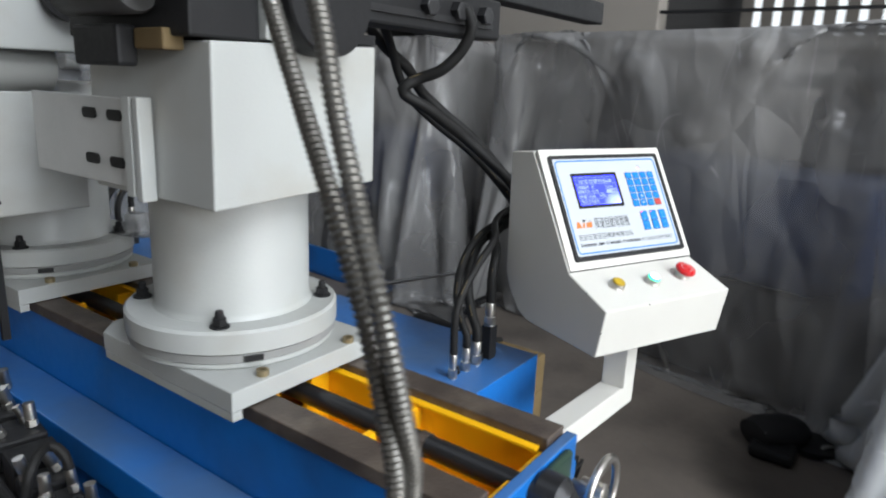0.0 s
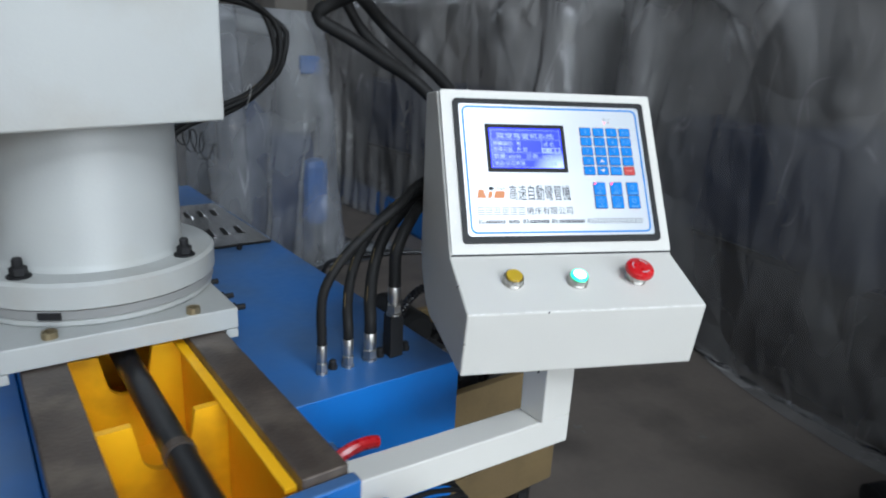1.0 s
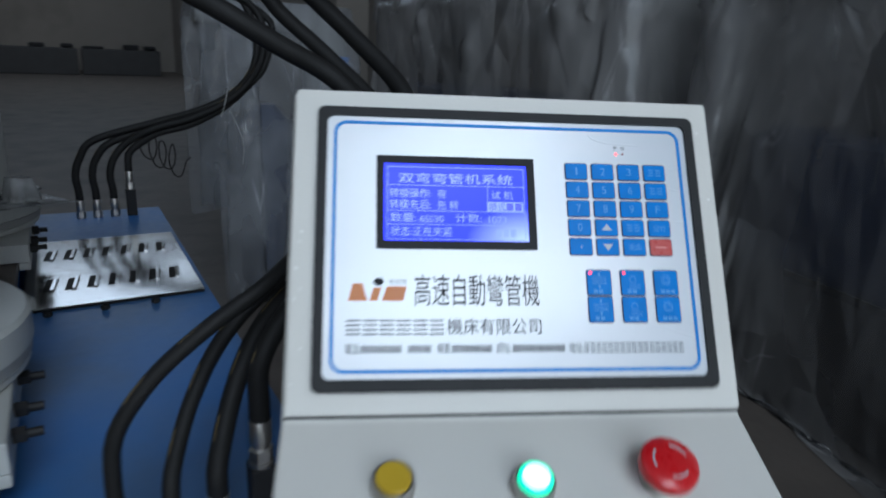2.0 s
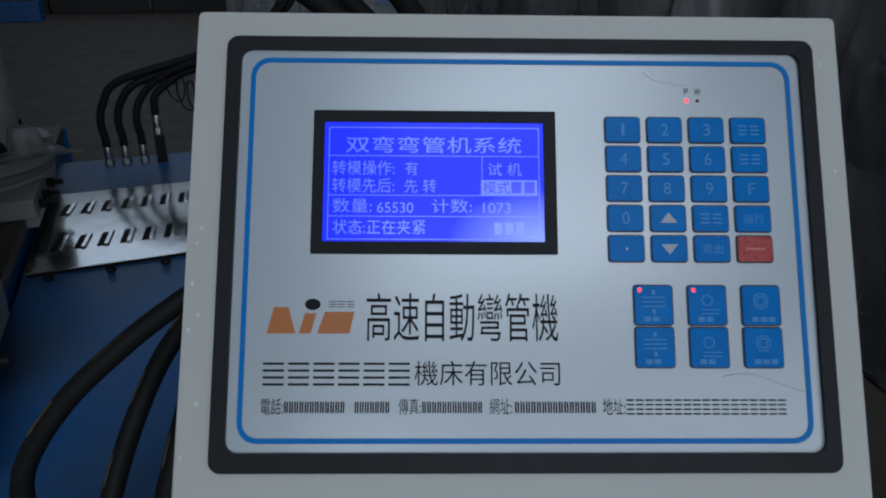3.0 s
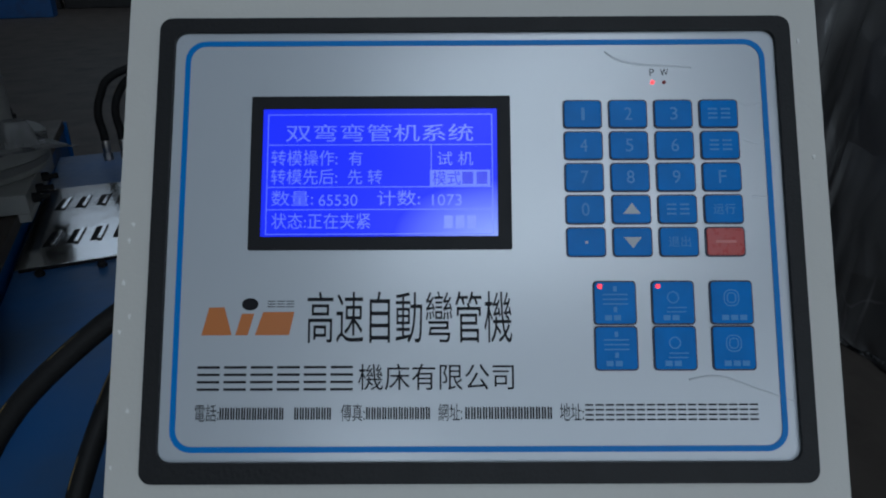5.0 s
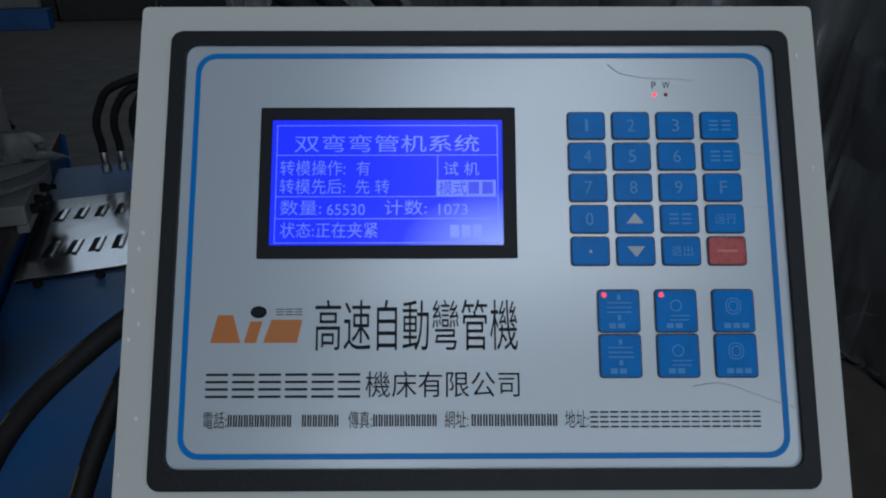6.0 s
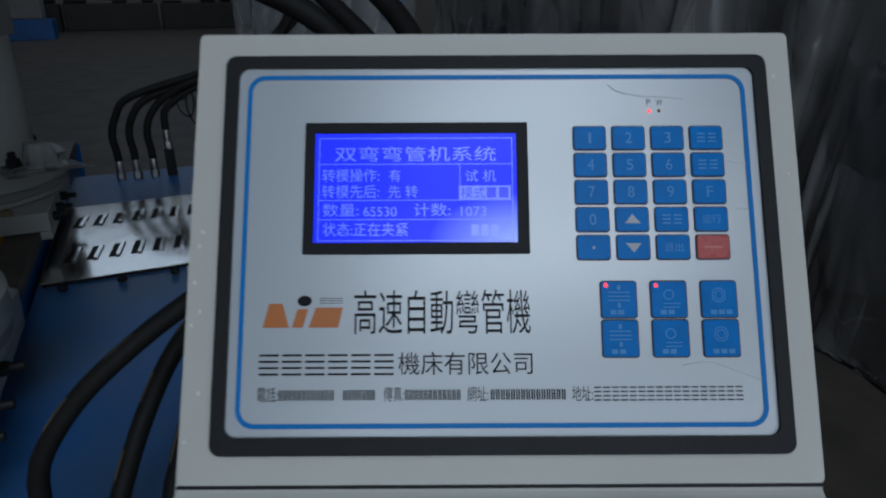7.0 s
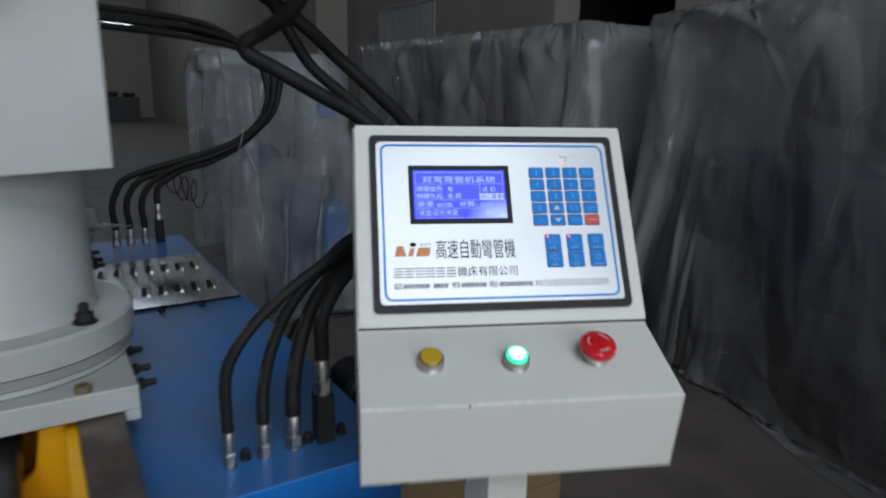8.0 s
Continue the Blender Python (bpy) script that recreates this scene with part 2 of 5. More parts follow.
LCD = lcd_material()
FILM = film_material("dusty_polythene", 0.70, (0.38, 0.37, 0.365), 0.40, 1.6, 0.65)
BAGFILM = film_material("milky_polythene", 0.54, (0.44, 0.45, 0.47), 0.24, 3.0, 0.5, 1.5)
PALEFILM = film_material("pale_polythene", 0.88, (0.55, 0.56, 0.57), 0.75, 1.2, 0.12)
SCRAPFILM = film_material("scrap_polythene", 0.6, (0.6, 0.6, 0.6), 0.4, 20.0, 0.3, 1.0)

# ---- building helpers ----


def link_mesh(name, bm, mat, smooth=False):
    me = bpy.data.meshes.new(name)
    bm.normal_update()
    bm.to_mesh(me)
    bm.free()
    me.materials.append(mat)
    if smooth:
        for p in me.polygons:
            p.use_smooth = True
        me.set_sharp_from_angle(angle=radians(35))
    return new(name, me)


def part(name, bm, mat, parent, label="", m=None, smooth=False):
    ob = link_mesh(name, bm, mat, smooth)
    ob.parent = parent
    if m is not None:
        ob.matrix_local = m
    if label:
        ob["label"] = label
    return ob


def thing(name, loc, label, category, rz=0.0, group="", kind=""):
    ob = new(name)
    ob.empty_display_size = 0.1
    ob.matrix_world = pose(*loc, 0, 0, rz)
    return tagged(ob, label, category, group, kind)


def structure(name, bm, mat, label, smooth=False):
    return tagged(link_mesh(name, bm, mat, smooth), label, name.split("_")[0], kind="structure")


def bevelled(bm, width, seg=2):
    seg = 5 if width > 0.08 else seg
    if width > 0:
        bmesh.ops.bevel(bm, geom=list(bm.edges), offset=width, segments=seg, profile=0.5, affect="EDGES", clamp_overlap=True)
    return bm


def box(x0, x1, y0, y1, z0, z1, bevel=0.0, bm=None):
    made = bmesh.new()
    vs = [made.verts.new((x, y, z)) for z in (z0, z1) for y in (y0, y1) for x in (x0, x1)]
    for f in ((0, 2, 3, 1), (4, 5, 7, 6), (0, 1, 5, 4), (2, 6, 7, 3), (0, 4, 6, 2), (1, 3, 7, 5)):
        made.faces.new([vs[i] for i in f])
    bevelled(made, bevel)
    return joined(bm, made)


def joined(bm, extra):
    if bm is None:
        return extra
    me = bpy.data.meshes.new("temporary")
    extra.to_mesh(me)
    extra.free()
    bm.from_mesh(me)
    bpy.data.meshes.remove(me)
    return bm


def turned(profile, seg=32, m=None, bm=None):
    """A lathe body round z from (radius, z) pairs."""
    made = bmesh.new()
    rings = []
    for r, z in profile:
        if r < 1e-6:
            rings.append([made.verts.new((0, 0, z))])
        else:
            rings.append([made.verts.new((r * math.cos(2 * math.pi * i / seg), r * math.sin(2 * math.pi * i / seg), z)) for i in range(seg)])
    for a, b in zip(rings, rings[1:]):
        for i in range(seg):
            j = (i + 1) % seg
            if len(a) == 1 and len(b) > 1:
                made.faces.new((a[0], b[j], b[i]))
            elif len(b) == 1 and len(a) > 1:
                made.faces.new((a[i], a[j], b[0]))
            elif len(a) > 1:
                made.faces.new((a[i], a[j], b[j], b[i]))
    for ring, flip in ((rings[0], True), (rings[-1], False)):
        if len(ring) > 1:
            made.faces.new(ring[::-1] if flip else ring)
    if m is not None:
        bmesh.ops.transform(made, matrix=m, verts=list(made.verts))
    return joined(bm, made)


def hexagon(r, z0, z1, bm=None, m=None):
    return turned([(r * 0.9, z0), (r, z0 + 0.0008), (r, z1 - 0.0012), (r * 0.86, z1)], 6, m, bm)


def prism(outline, axis, a, b, bevel=0.0, bm=None):
    """Extrudes a closed outline of pairs along an axis ("x", "y" or "z") from a to b."""
    made = bmesh.new()

    def at(p, q):
        return {"x": (q, p[0], p[1]), "y": (p[0], q, p[1]), "z": (p[0], p[1], q)}[axis]
    lo, hi = [made.verts.new(at(p, a)) for p in outline], [made.verts.new(at(p, b)) for p in outline]
    n = len(outline)
    for i in range(n):
        made.faces.new((lo[i], lo[(i + 1) % n], hi[(i + 1) % n], hi[i]))
    made.faces.new(lo[::-1])
    made.faces.new(hi)
    bmesh.ops.recalc_face_normals(made, faces=list(made.faces))
    bevelled(made, bevel)
    return joined(bm, made)


def rounded(x0, x1, z0, z1, r, seg=6):
    """Outline of a rectangle with round corners."""
    out = []
    for cx, cz, a in ((x1 - r, z1 - r, 0), (x0 + r, z1 - r, 90), (x0 + r, z0 + r, 180), (x1 - r, z0 + r, 270)):
        for i in range(seg + 1):
            w = radians(a + 90 * i / seg)
            out.append((cx + r * math.cos(w), cz + r * math.sin(w)))
    return out


def ring_frame(outer, inner, y0, y1, bm=None):
    """A flat frame between two outlines of equal length, from depth y0 (front) to y1."""
    made = bmesh.new()
    n = len(outer)
    v = [[made.verts.new((p[0], y, p[1])) for p in o] for o in (outer, inner) for y in (y0, y1)]
    for i in range(n):
        j = (i + 1) % n
        made.faces.new((v[0][i], v[0][j], v[2][j], v[2][i]))
        made.faces.new((v[1][i], v[3][i], v[3][j], v[1][j]))
        made.faces.new((v[0][i], v[1][i], v[1][j], v[0][j]))
        made.faces.new((v[2][i], v[2][j], v[3][j], v[3][i]))
    bmesh.ops.recalc_face_normals(made, faces=list(made.faces))
    return joined(bm, made)


def smooth_line(points, step=0.012):
    """A Catmull-Rom line through the points, cut into even steps."""
    p = [Vector(q) for q in points]
    p = [2 * p[0] - p[1]] + p + [2 * p[-1] - p[-2]]
    out = []
    for i in range(1, len(p) - 2):
        n = max(2, int((p[i + 1] - p[i]).length / step))
        for k in range(n):
            t = k / n
            out.append(0.5 * (2 * p[i] + (p[i + 1] - p[i - 1]) * t + (2 * p[i - 1] - 5 * p[i] + 4 * p[i + 1] - p[i + 2]) * t * t + (3 * p[i] - p[i - 1] - 3 * p[i + 1] + p[i + 2]) * t ** 3))
    out.append(p[-2])
    return out


def tube(points, radius, seg=10, bm=None, straight=False, step=0.012, ripple=0.0):
    line = [Vector(q) for q in points] if straight else smooth_line(points, step)
    made = bmesh.new()
    side, rings = None, []
    for i, c in enumerate(line):
        d = (line[min(i + 1, len(line) - 1)] - line[max(i - 1, 0)]).normalized()
        if side is None:
            side = d.orthogonal().normalized()
        side = (side - d * side.dot(d)).normalized()
        up = d.cross(side)
        r = radius * (1 + (ripple if i % 2 else -ripple))
        rings.append([made.verts.new(c + r * (math.cos(2 * math.pi * k / seg) * side + math.sin(2 * math.pi * k / seg) * up)) for k in range(seg)])
    for a, b in zip(rings, rings[1:]):
        for k in range(seg):
            made.faces.new((a[k], a[(k + 1) % seg], b[(k + 1) % seg], b[k]))
    made.faces.new(rings[0][::-1])
    made.faces.new(rings[-1])
    bmesh.ops.recalc_face_normals(made, faces=list(made.faces))
    return joined(bm, made)


def along(a, b):
    """Pose whose z runs from a to b, at a."""
    return Matrix.Translation(a) @ (Vector(b) - Vector(a)).to_track_quat("Z", "Y").to_matrix().to_4x4()


def lettering(text, x, z, width, height, y, parent, mat, m, name="lettering", shear=0.0):
    """Text fitted into a box whose lower left corner is (x, z), standing at depth y in the frame m."""
    cu = bpy.data.curves.new("letters", "FONT")
    cu.body, cu.extrude, cu.shear = text, 0.0, shear
    tmp = bpy.data.objects.new("letters", cu)
    scene.collection.objects.link(tmp)
    bpy.context.view_layer.update()
    me = bpy.data.meshes.new_from_object(tmp.evaluated_get(bpy.context.evaluated_depsgraph_get()))
    bpy.data.objects.remove(tmp)
    bpy.data.curves.remove(cu)
    co = np.zeros(len(me.vertices) * 3)
    me.vertices.foreach_get("co", co)
    co = co.reshape(-1, 3)
    lo, hi = co.min(0), co.max(0)
    out = np.zeros_like(co)
    out[:, 0] = x + (co[:, 0] - lo[0]) / (hi[0] - lo[0]) * width
    out[:, 2] = z + (co[:, 1] - lo[1]) / (hi[1] - lo[1]) * height
    out[:, 1] = y
    me.vertices.foreach_set("co", out.ravel())
    me.materials.clear()
    me.materials.append(mat)
    me.name = name
    ob = new(name, me)
    ob.parent = parent
    ob.matrix_local = m
    return ob

# ---- hall ----
X0, X1, Y0, Y1, HIGH = -6.5, 3.75, -7.0, 27.0, 7.5
structure("floor", box(X0 - 0.3, X1 + 0.3, Y0 - 0.3, Y1 + 0.3, -0.2, 0.0), CONCRETE, "worn grey-brown concrete workshop floor with stains")
# roof openings are unseen, cut where the overhead lamps stand
bm = None
for x0, x1, y0, y1 in ((X0 - 0.3, X1 + 0.3, Y0 - 0.3, -6.0), (X0 - 0.3, -2.8, -6.0, -4.0), (0.8, X1 + 0.3, -6.0, -4.0), (X0 - 0.3, X1 + 0.3, -4.0, -1.0), (X0 - 0.3, -3.8, -1.0, 5.0), (-1.4, X1 + 0.3, -1.0, 5.0), (X0 - 0.3, X1 + 0.3, 5.0, 15.5),
                       (X0 - 0.3, -3.0, 15.5, 21.5), (3.0, X1 + 0.3, 15.5, 21.5), (X0 - 0.3, X1 + 0.3, 21.5, Y1 + 0.3)):
    bm = box(x0, x1, y0, y1, HIGH, HIGH + 0.15, bm=bm)
structure("ceiling", bm, ROOF, "dim grey roof sheeting of the workshop with three unseen openings added for the lamps")
structure("wall_west", box(X0 - 0.3, X0, Y0, Y1, 0, HIGH), PLASTER, "dull plastered workshop wall")
structure("wall_north", box(X0 - 0.3, X1 + 0.3, Y1, Y1 + 0.3, 0, HIGH), PLASTER, "dull plastered end wall of the hall")
# wall behind the camera, with a wide door opening
bm = box(-3.05, -2.8, Y0 - 0.3, Y0, 0, 5.5)
box(X0 - 0.3, -4.55, Y0 - 0.3, Y0, 0, 5.5, bm=bm)
# this unseen opening is added to go with the side fill lamp
box(-4.55, -3.05, Y0 - 0.3, Y0, 0, 2.2, bm=bm)
box(-4.55, -3.05, Y0 - 0.3, Y0, 4.2, 5.5, bm=bm)
box(2.4, X1 + 0.3, Y0 - 0.3, Y0, 0, 5.5, bm=bm)
box(-2.8, 2.4, Y0 - 0.3, Y0, 4.4, 5.5, bm=bm)
box(X0 - 0.3, -3.9, Y0 - 0.3, Y0, 5.5, 7.3, bm=bm)
box(1.1, X1 + 0.3, Y0 - 0.3, Y0, 5.5, 7.3, bm=bm)
box(-3.9, 1.1, Y0 - 0.3, Y0, 5.5, 5.9, bm=bm)
box(X0 - 0.3, X1 + 0.3, Y0 - 0.3, Y0, 7.3, HIGH, bm=bm)
structure("wall_south", bm, PLASTER, "plastered wall with a wide loading door, a high window and an opening added for fill light")
# side wall with a barred window and a dark doorway
WY0, WY1, WZ0, WZ1 = -2.6, 1.16, 1.72, 3.3
DY0, DY1, DZ1 = 2.76, 4.1, 2.5
bm = box(X1, X1 + 0.3, Y0, WY0, 0, HIGH)
box(X1, X1 + 0.3, WY0, WY1, 0, WZ0, bm=bm)
box(X1, X1 + 0.3, WY0, WY1, WZ1, HIGH, bm=bm)
box(X1, X1 + 0.3, WY1, DY0, 0, HIGH, bm=bm)
box(X1, X1 + 0.3, DY0, DY1, DZ1, HIGH, bm=bm)
box(X1, X1 + 0.3, DY1, Y1, 0, HIGH, bm=bm)
structure("wall_east", bm, PLASTER, "beige plastered wall with barred window and doorway")
# unseen room; near-black walls keep the doorway dark
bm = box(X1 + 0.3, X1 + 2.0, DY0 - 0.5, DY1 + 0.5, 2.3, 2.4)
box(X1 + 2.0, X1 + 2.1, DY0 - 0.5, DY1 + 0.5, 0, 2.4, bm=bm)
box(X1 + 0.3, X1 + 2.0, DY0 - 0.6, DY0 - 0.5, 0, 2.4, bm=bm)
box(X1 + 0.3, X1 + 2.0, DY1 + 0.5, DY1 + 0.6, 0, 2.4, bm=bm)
structure("wall_recess", bm, DARKMACHINE, "side room beyond the doorway, its darkness put in as near-black walls")

backdrop = structure("backdrop", box(8.0, 8.1, -9, 9, 0, 7), glowing("pale_overcast", (0.86, 0.94, 1.0), 0.65, (0.5, 0.5, 0.5), 0.9), "pale overcast brightness outside the barred window")
window = new("window_1")
window.matrix_world = pose(X1, 0, WZ0)
tagged(window, "workshop window with upright steel slats and bright daylight between", "window", kind="structure")
for k in range(26):
    y = WY0 + 0.06 + k * 0.124
    part("slat", box(0.048, 0.060, y - 0.038, y + 0.038, 0.0, WZ1 - WZ0), SLAT, window)
part("louvre_panel", box(0.20, 0.215, 0.60, WY1, 0, WZ1 - WZ0), DARKMACHINE, window, "dark boarded part of the window")
for z in (0.02, 0.16, 0.75, 1.3):
    part("rail", box(0.045, 0.075, WY0, WY1, z, z + 0.022), IRON, window)

vent = new("window_2")
vent.matrix_world = pose(X1 - 0.004, 6.9, 1.72)
tagged(vent, "pale slatted vent window high in the plastered wall", "window", kind="structure")
part("window_frame", box(-0.03, 0.0, -0.75, 0.75, 0.0, 0.04), GREYMACHINE, vent)
part("window_frame", box(-0.03, 0.0, -0.75, 0.75, 0.52, 0.56), GREYMACHINE, vent)
for k in range(22):
    part("slat", box(-0.026, -0.004, -0.73 + 0.068 * k, -0.70 + 0.068 * k, 0.042, 0.518), GREYMACHINE, vent)

# ---- bender bed ----
BX = -0.461
bed = thing("tube_bender_bed", (BX, 0.86, 0), "blue steel pipe bender bed with dark rails and a yellow trough", "machine")
BM = Matrix.Translation((-BX, -0.86, 0))
F, E = -0.178, 1.90


def bed_part(name, bm, mat, label="", smooth=False):
    return part(name, bm, mat, bed, label, BM, smooth)


for x0, x1 in ((-0.605, -0.547), (-0.375, -0.318)):
    bed_part("rail", box(x0, x1, F, E, 0.774, 0.80, 0.002), RAIL, "dark oily ground steel slide rail")
bed_part("side_plate", box(-0.600, -0.552, F + 0.004, E - 0.004, 0.12, 0.772), BLUE)
bed_part("side_plate", box(-0.370, -0.322, F + 0.004, E - 0.004, 0.12, 0.772), BLUE)
bed_part("ledge", box(-0.698, -0.602, -0.10, E - 0.1, 0.56, 0.63, 0.003), BLUE)
bed_part("lower_side", box(-0.690, -0.602, -0.09, E - 0.11, 0.10, 0.558), BLUE)
bed_part("end_plate", box(-0.612, -0.312, F - 0.022, F - 0.002, 0.10, 0.79, 0.003), BLUE, "bright blue end plate")
bed_part("end_plate", box(-0.612, -0.312, E + 0.002, E + 0.022, 0.10, 0.79, 0.003), BLUE)
# trough
bed_part("trough_side", box(-0.551, -0.545, F, E, 0.60, 0.773), YELLOW, "yellow painted trough wall")
bed_part("trough_side", box(-0.377, -0.371, F, E, 0.60, 0.773), YELLOW, "yellow painted trough wall")
bed_part("trough_lip", box(-0.3905, -0.3755, F + 0.013, E, 0.7785, 0.785, 0.001), YELLOW, "yellow folded lip")
bed_part("trough_floor", box(-0.552, -0.370, F, E, 0.585, 0.60), YELLOW)


def divider(y):
    w, c, n, top, dip = 0.0835, -0.461, 0.040, 0.777, 0.700
    line = [(c - w, 0.60), (c + w, 0.60), (c + w, top)]
    line += [(c + n, top)]
    for i in range(9):
        a = radians(-180 * i / 8)
        line.append((c + (n - 0.008) * math.cos(a), dip + 0.03 + (n - 0.010) * math.sin(a)))
    line += [(c - n, top), (c - w, top)]
    return bed_part("divider", prism(line, "y", y, y + 0.012, 0.0), YELLOW, "notched yellow cross plate")


for k in range(9):
    divider(0.066 + 0.232 * k)
bed_part("end_divider", box(-0.545, -0.377, F, F + 0.012, 0.60, 0.775), YELLOW)
screw_pts = [(-0.461, F - 0.05 + 0.004 * i, 0.764) for i in range(520)]
bed_part("lead_screw", tube(screw_pts, 0.0185, 14, straight=True, ripple=0.018), SCREW, "black threaded lead screw", True)
bed_part("screw_collar", tube([(-0.461, -0.012, 0.764), (-0.461, 0.004, 0.764)], 0.0205, 16, straight=True), RAIL)
# tank on the console side
bed_part("tank", box(-0.314, 0.018, 0.045, 1.64, 0.14, 0.75, 0.0018), BLUE, "blue oil tank with a flat painted top")
bed_part("tank_foot", box(-0.30, 0.0, 0.06, 1.62, 0.0, 0.138), IRON)
bed_part("bed_foot", box(-0.66, -0.33, -0.10, 0.10, 0.0, 0.098, 0.004), BLUE)
bed_part("bed_foot", box(-0.66, -0.33, 1.6, 1.8, 0.0, 0.098, 0.004), BLUE)

# ribbed aluminium cover on the tank top
cover = thing("slotted_cover_plate", (-0.155, 1.085, 0.75), "bright brushed aluminium cover plate with two rows of slots", "cover plate")
bm = box(-0.158, 0.162, -0.230, 0.232, 0.001, 0.006, 0.001)
part("plate", bm, ALU, cover)
for row in range(2):
    for k in range(7):
        x, y = -0.112 + 0.0385 * k, -0.103 + 0.21 * row
        # slots aren't cut: thin dark slabs stand for the shade inside
        slot = part("slot", prism([(-0.013, -0.036), (0.004, -0.036), (0.013, 0.036), (-0.004, 0.036)], "z", 0.0062, 0.0066), IRON, cover, "dark slab for the shade in a vent slot", pose(x, y, 0))
        part("lip", prism([(-0.004, 0.0066), (0.006, 0.0066), (0.004, 0.0095), (-0.003, 0.0100)], "y", -0.036, 0.036, 0.0008), ALU, slot, m=pose(0.007, 0, 0, 0, 0, -7))
# black strip stands for the dark shadow line under the plate's front edge
part("edge_shade", box(-0.150, 0.160, -0.2345, -0.2305, 0.0005, 0.0055), RUBBER, cover, "black strip for the shade under the plate edge")
for x in (-0.115, -0.022, 0.065):
    b = hexagon(0.008, 0.0, 0.008)
    part("clamp_bolt", turned([(0.0045, -0.001), (0.0045, 0.014)], 10, bm=b), IRON, cover, m=pose(x, -0.262, 0.002))

# ---- bending heads ----
LIGHTGREY = material("worn_grey_paint", (0.40, 0.40, 0.39), 0.35, vary=0.15, scale=8, bump=0.1, bump_scale=120)


def hex_bolt(parent, x, y, z, r=0.013, stud=0.030, mat=None):
    b = turned([(r * 1.35, 0), (r * 1.35, 0.003)], 18)
    hexagon(r, 0.003, 0.003 + r * 1.1, b)
    turned([(r * 0.6, 0.003), (r * 0.6, stud), (r * 0.45, stud + 0.003)], 12, bm=b)
    return part("bolt", b, mat or IRON, parent, "blackened hex nut on a stud", pose(x, y, z))


def slide_base(hd):
    """Plate, flange and column on the slide; the local origin is the plate's underside."""
    part("slide_plate", prism([(-0.172, -0.218), (0.172, -0.218), (0.172, 0.175), (0.13, 0.218), (-0.13, 0.218), (-0.172, 0.175)], "z", 0.010, 0.046, 0.002), WHITE, hd)
    for s in (-1, 1):
        part("skirt", box(min(s * 0.1715, s * 0.152), max(s * 0.1715, s * 0.152), -0.2175, 0.172, -0.006, 0.0095, 0.001), WHITE, hd)
    part("lower_flange", turned([(0.186, 0.046), (0.190, 0.050), (0.190, 0.057), (0.186, 0.060)], 64), WHITE, hd, smooth=True)
    part("gasket_ring", turned([(0.1925, 0.060), (0.1925, 0.074)], 64), STEELBAND, hd, "grey steel turntable ring", smooth=True)
    part("upper_flange", turned([(0.191, 0.074), (0.196, 0.077), (0.196, 0.112), (0.191, 0.117)], 64), WHITE, hd, smooth=True)
    part("column", turned([(0.148, 0.117), (0.1445, 0.122), (0.1425, 0.128), (0.1425, 0.352)], 64), WHITE, hd, "smooth white cylindrical column", smooth=True)
    for a in range(4):
        w = radians(-45 + 90 * a)
        hex_bolt(hd, 0.168 * math.cos(w), 0.168 * math.sin(w), 0.117, 0.0125, 0.027)
    for x, y in ((0.104, -0.205), (-0.096, -0.200)):
        b = turned([(0.011, 0.046), (0.011, 0.056), (0.006, 0.056), (0.006, 0.046)], 12)
        part("cap_screw", b, BRASS, hd, "yellow zinc cap screw", pose(x, y, 0))
    for x, y in ((0.172, -0.165), (0.172, -0.105), (0.172, -0.02)):
        b = hexagon(0.010, 0.0, 0.014)
        turned([(0.0055, 0.0), (0.0055, 0.030)], 10, bm=b)
        part("side_bolt", b, IRON, hd, m=pose(x, y, 0.024, 0, 90, 0))
    part("slot_marker", box(-0.016, 0.016, -0.0035, 0, -0.005, 0.005), IRON, hd, m=pose(-0.0905, -0.1710, 0.067, 0, 0, -28))


near = thing("bending_head", (-0.467, 0.465, 0.792), "white painted bending head on a round bolted column", "machine head", group="bending heads")
slide_base(near)
part("head_box", prism([(-0.178, 0.336), (0.169, 0.350), (0.169, 0.592), (-0.174, 0.580)], "y", -0.204, 0.135, 0.003), WHITE, near, "large white box housing")
part("top_riser", box(-0.075, 0.085, -0.2035, 0.135, 0.588, 0.90, 0.002), WHITE, near)
part("die_disc", turned([(0.085, 0), (0.088, 0.004), (0.088, 0.05), (0.085, 0.054)], 40, pose(0.010, -0.206, 0.655, 90, 0, 0)), IRON, near, "black round die carrier", smooth=True)
part("corner_block", box(-0.200, -0.080, -0.195, 0.14, 0.584, 0.72, 0.004), IRON, near, "black steel clamp block")
part("stop_block", box(0.092, 0.168, -0.206, -0.10, 0.594, 0.612, 0.002), IRON, near)
part("upper_arm", box(0.28, 1.20, -0.19, -0.13, 0.724, 0.785, 0.004), IRON, near, "slim black upper arm")
arm = part("swing_arm", box(-0.02, 0.60, -0.20, -0.12, 0.634, 0.72, 0.006), IRON, near, "long black swing arm")
for x in (0.32, 0.42, 0.52):
    part("arm_bolt", hexagon(0.02, 0, 0.02, m=pose(x, -0.20, 0.68, 90, 0, 0)), SCREW, arm)
part("arm_groove", box(0.0, 0.56, -0.206, -0.201, 0.655, 0.668), SCREW, arm)
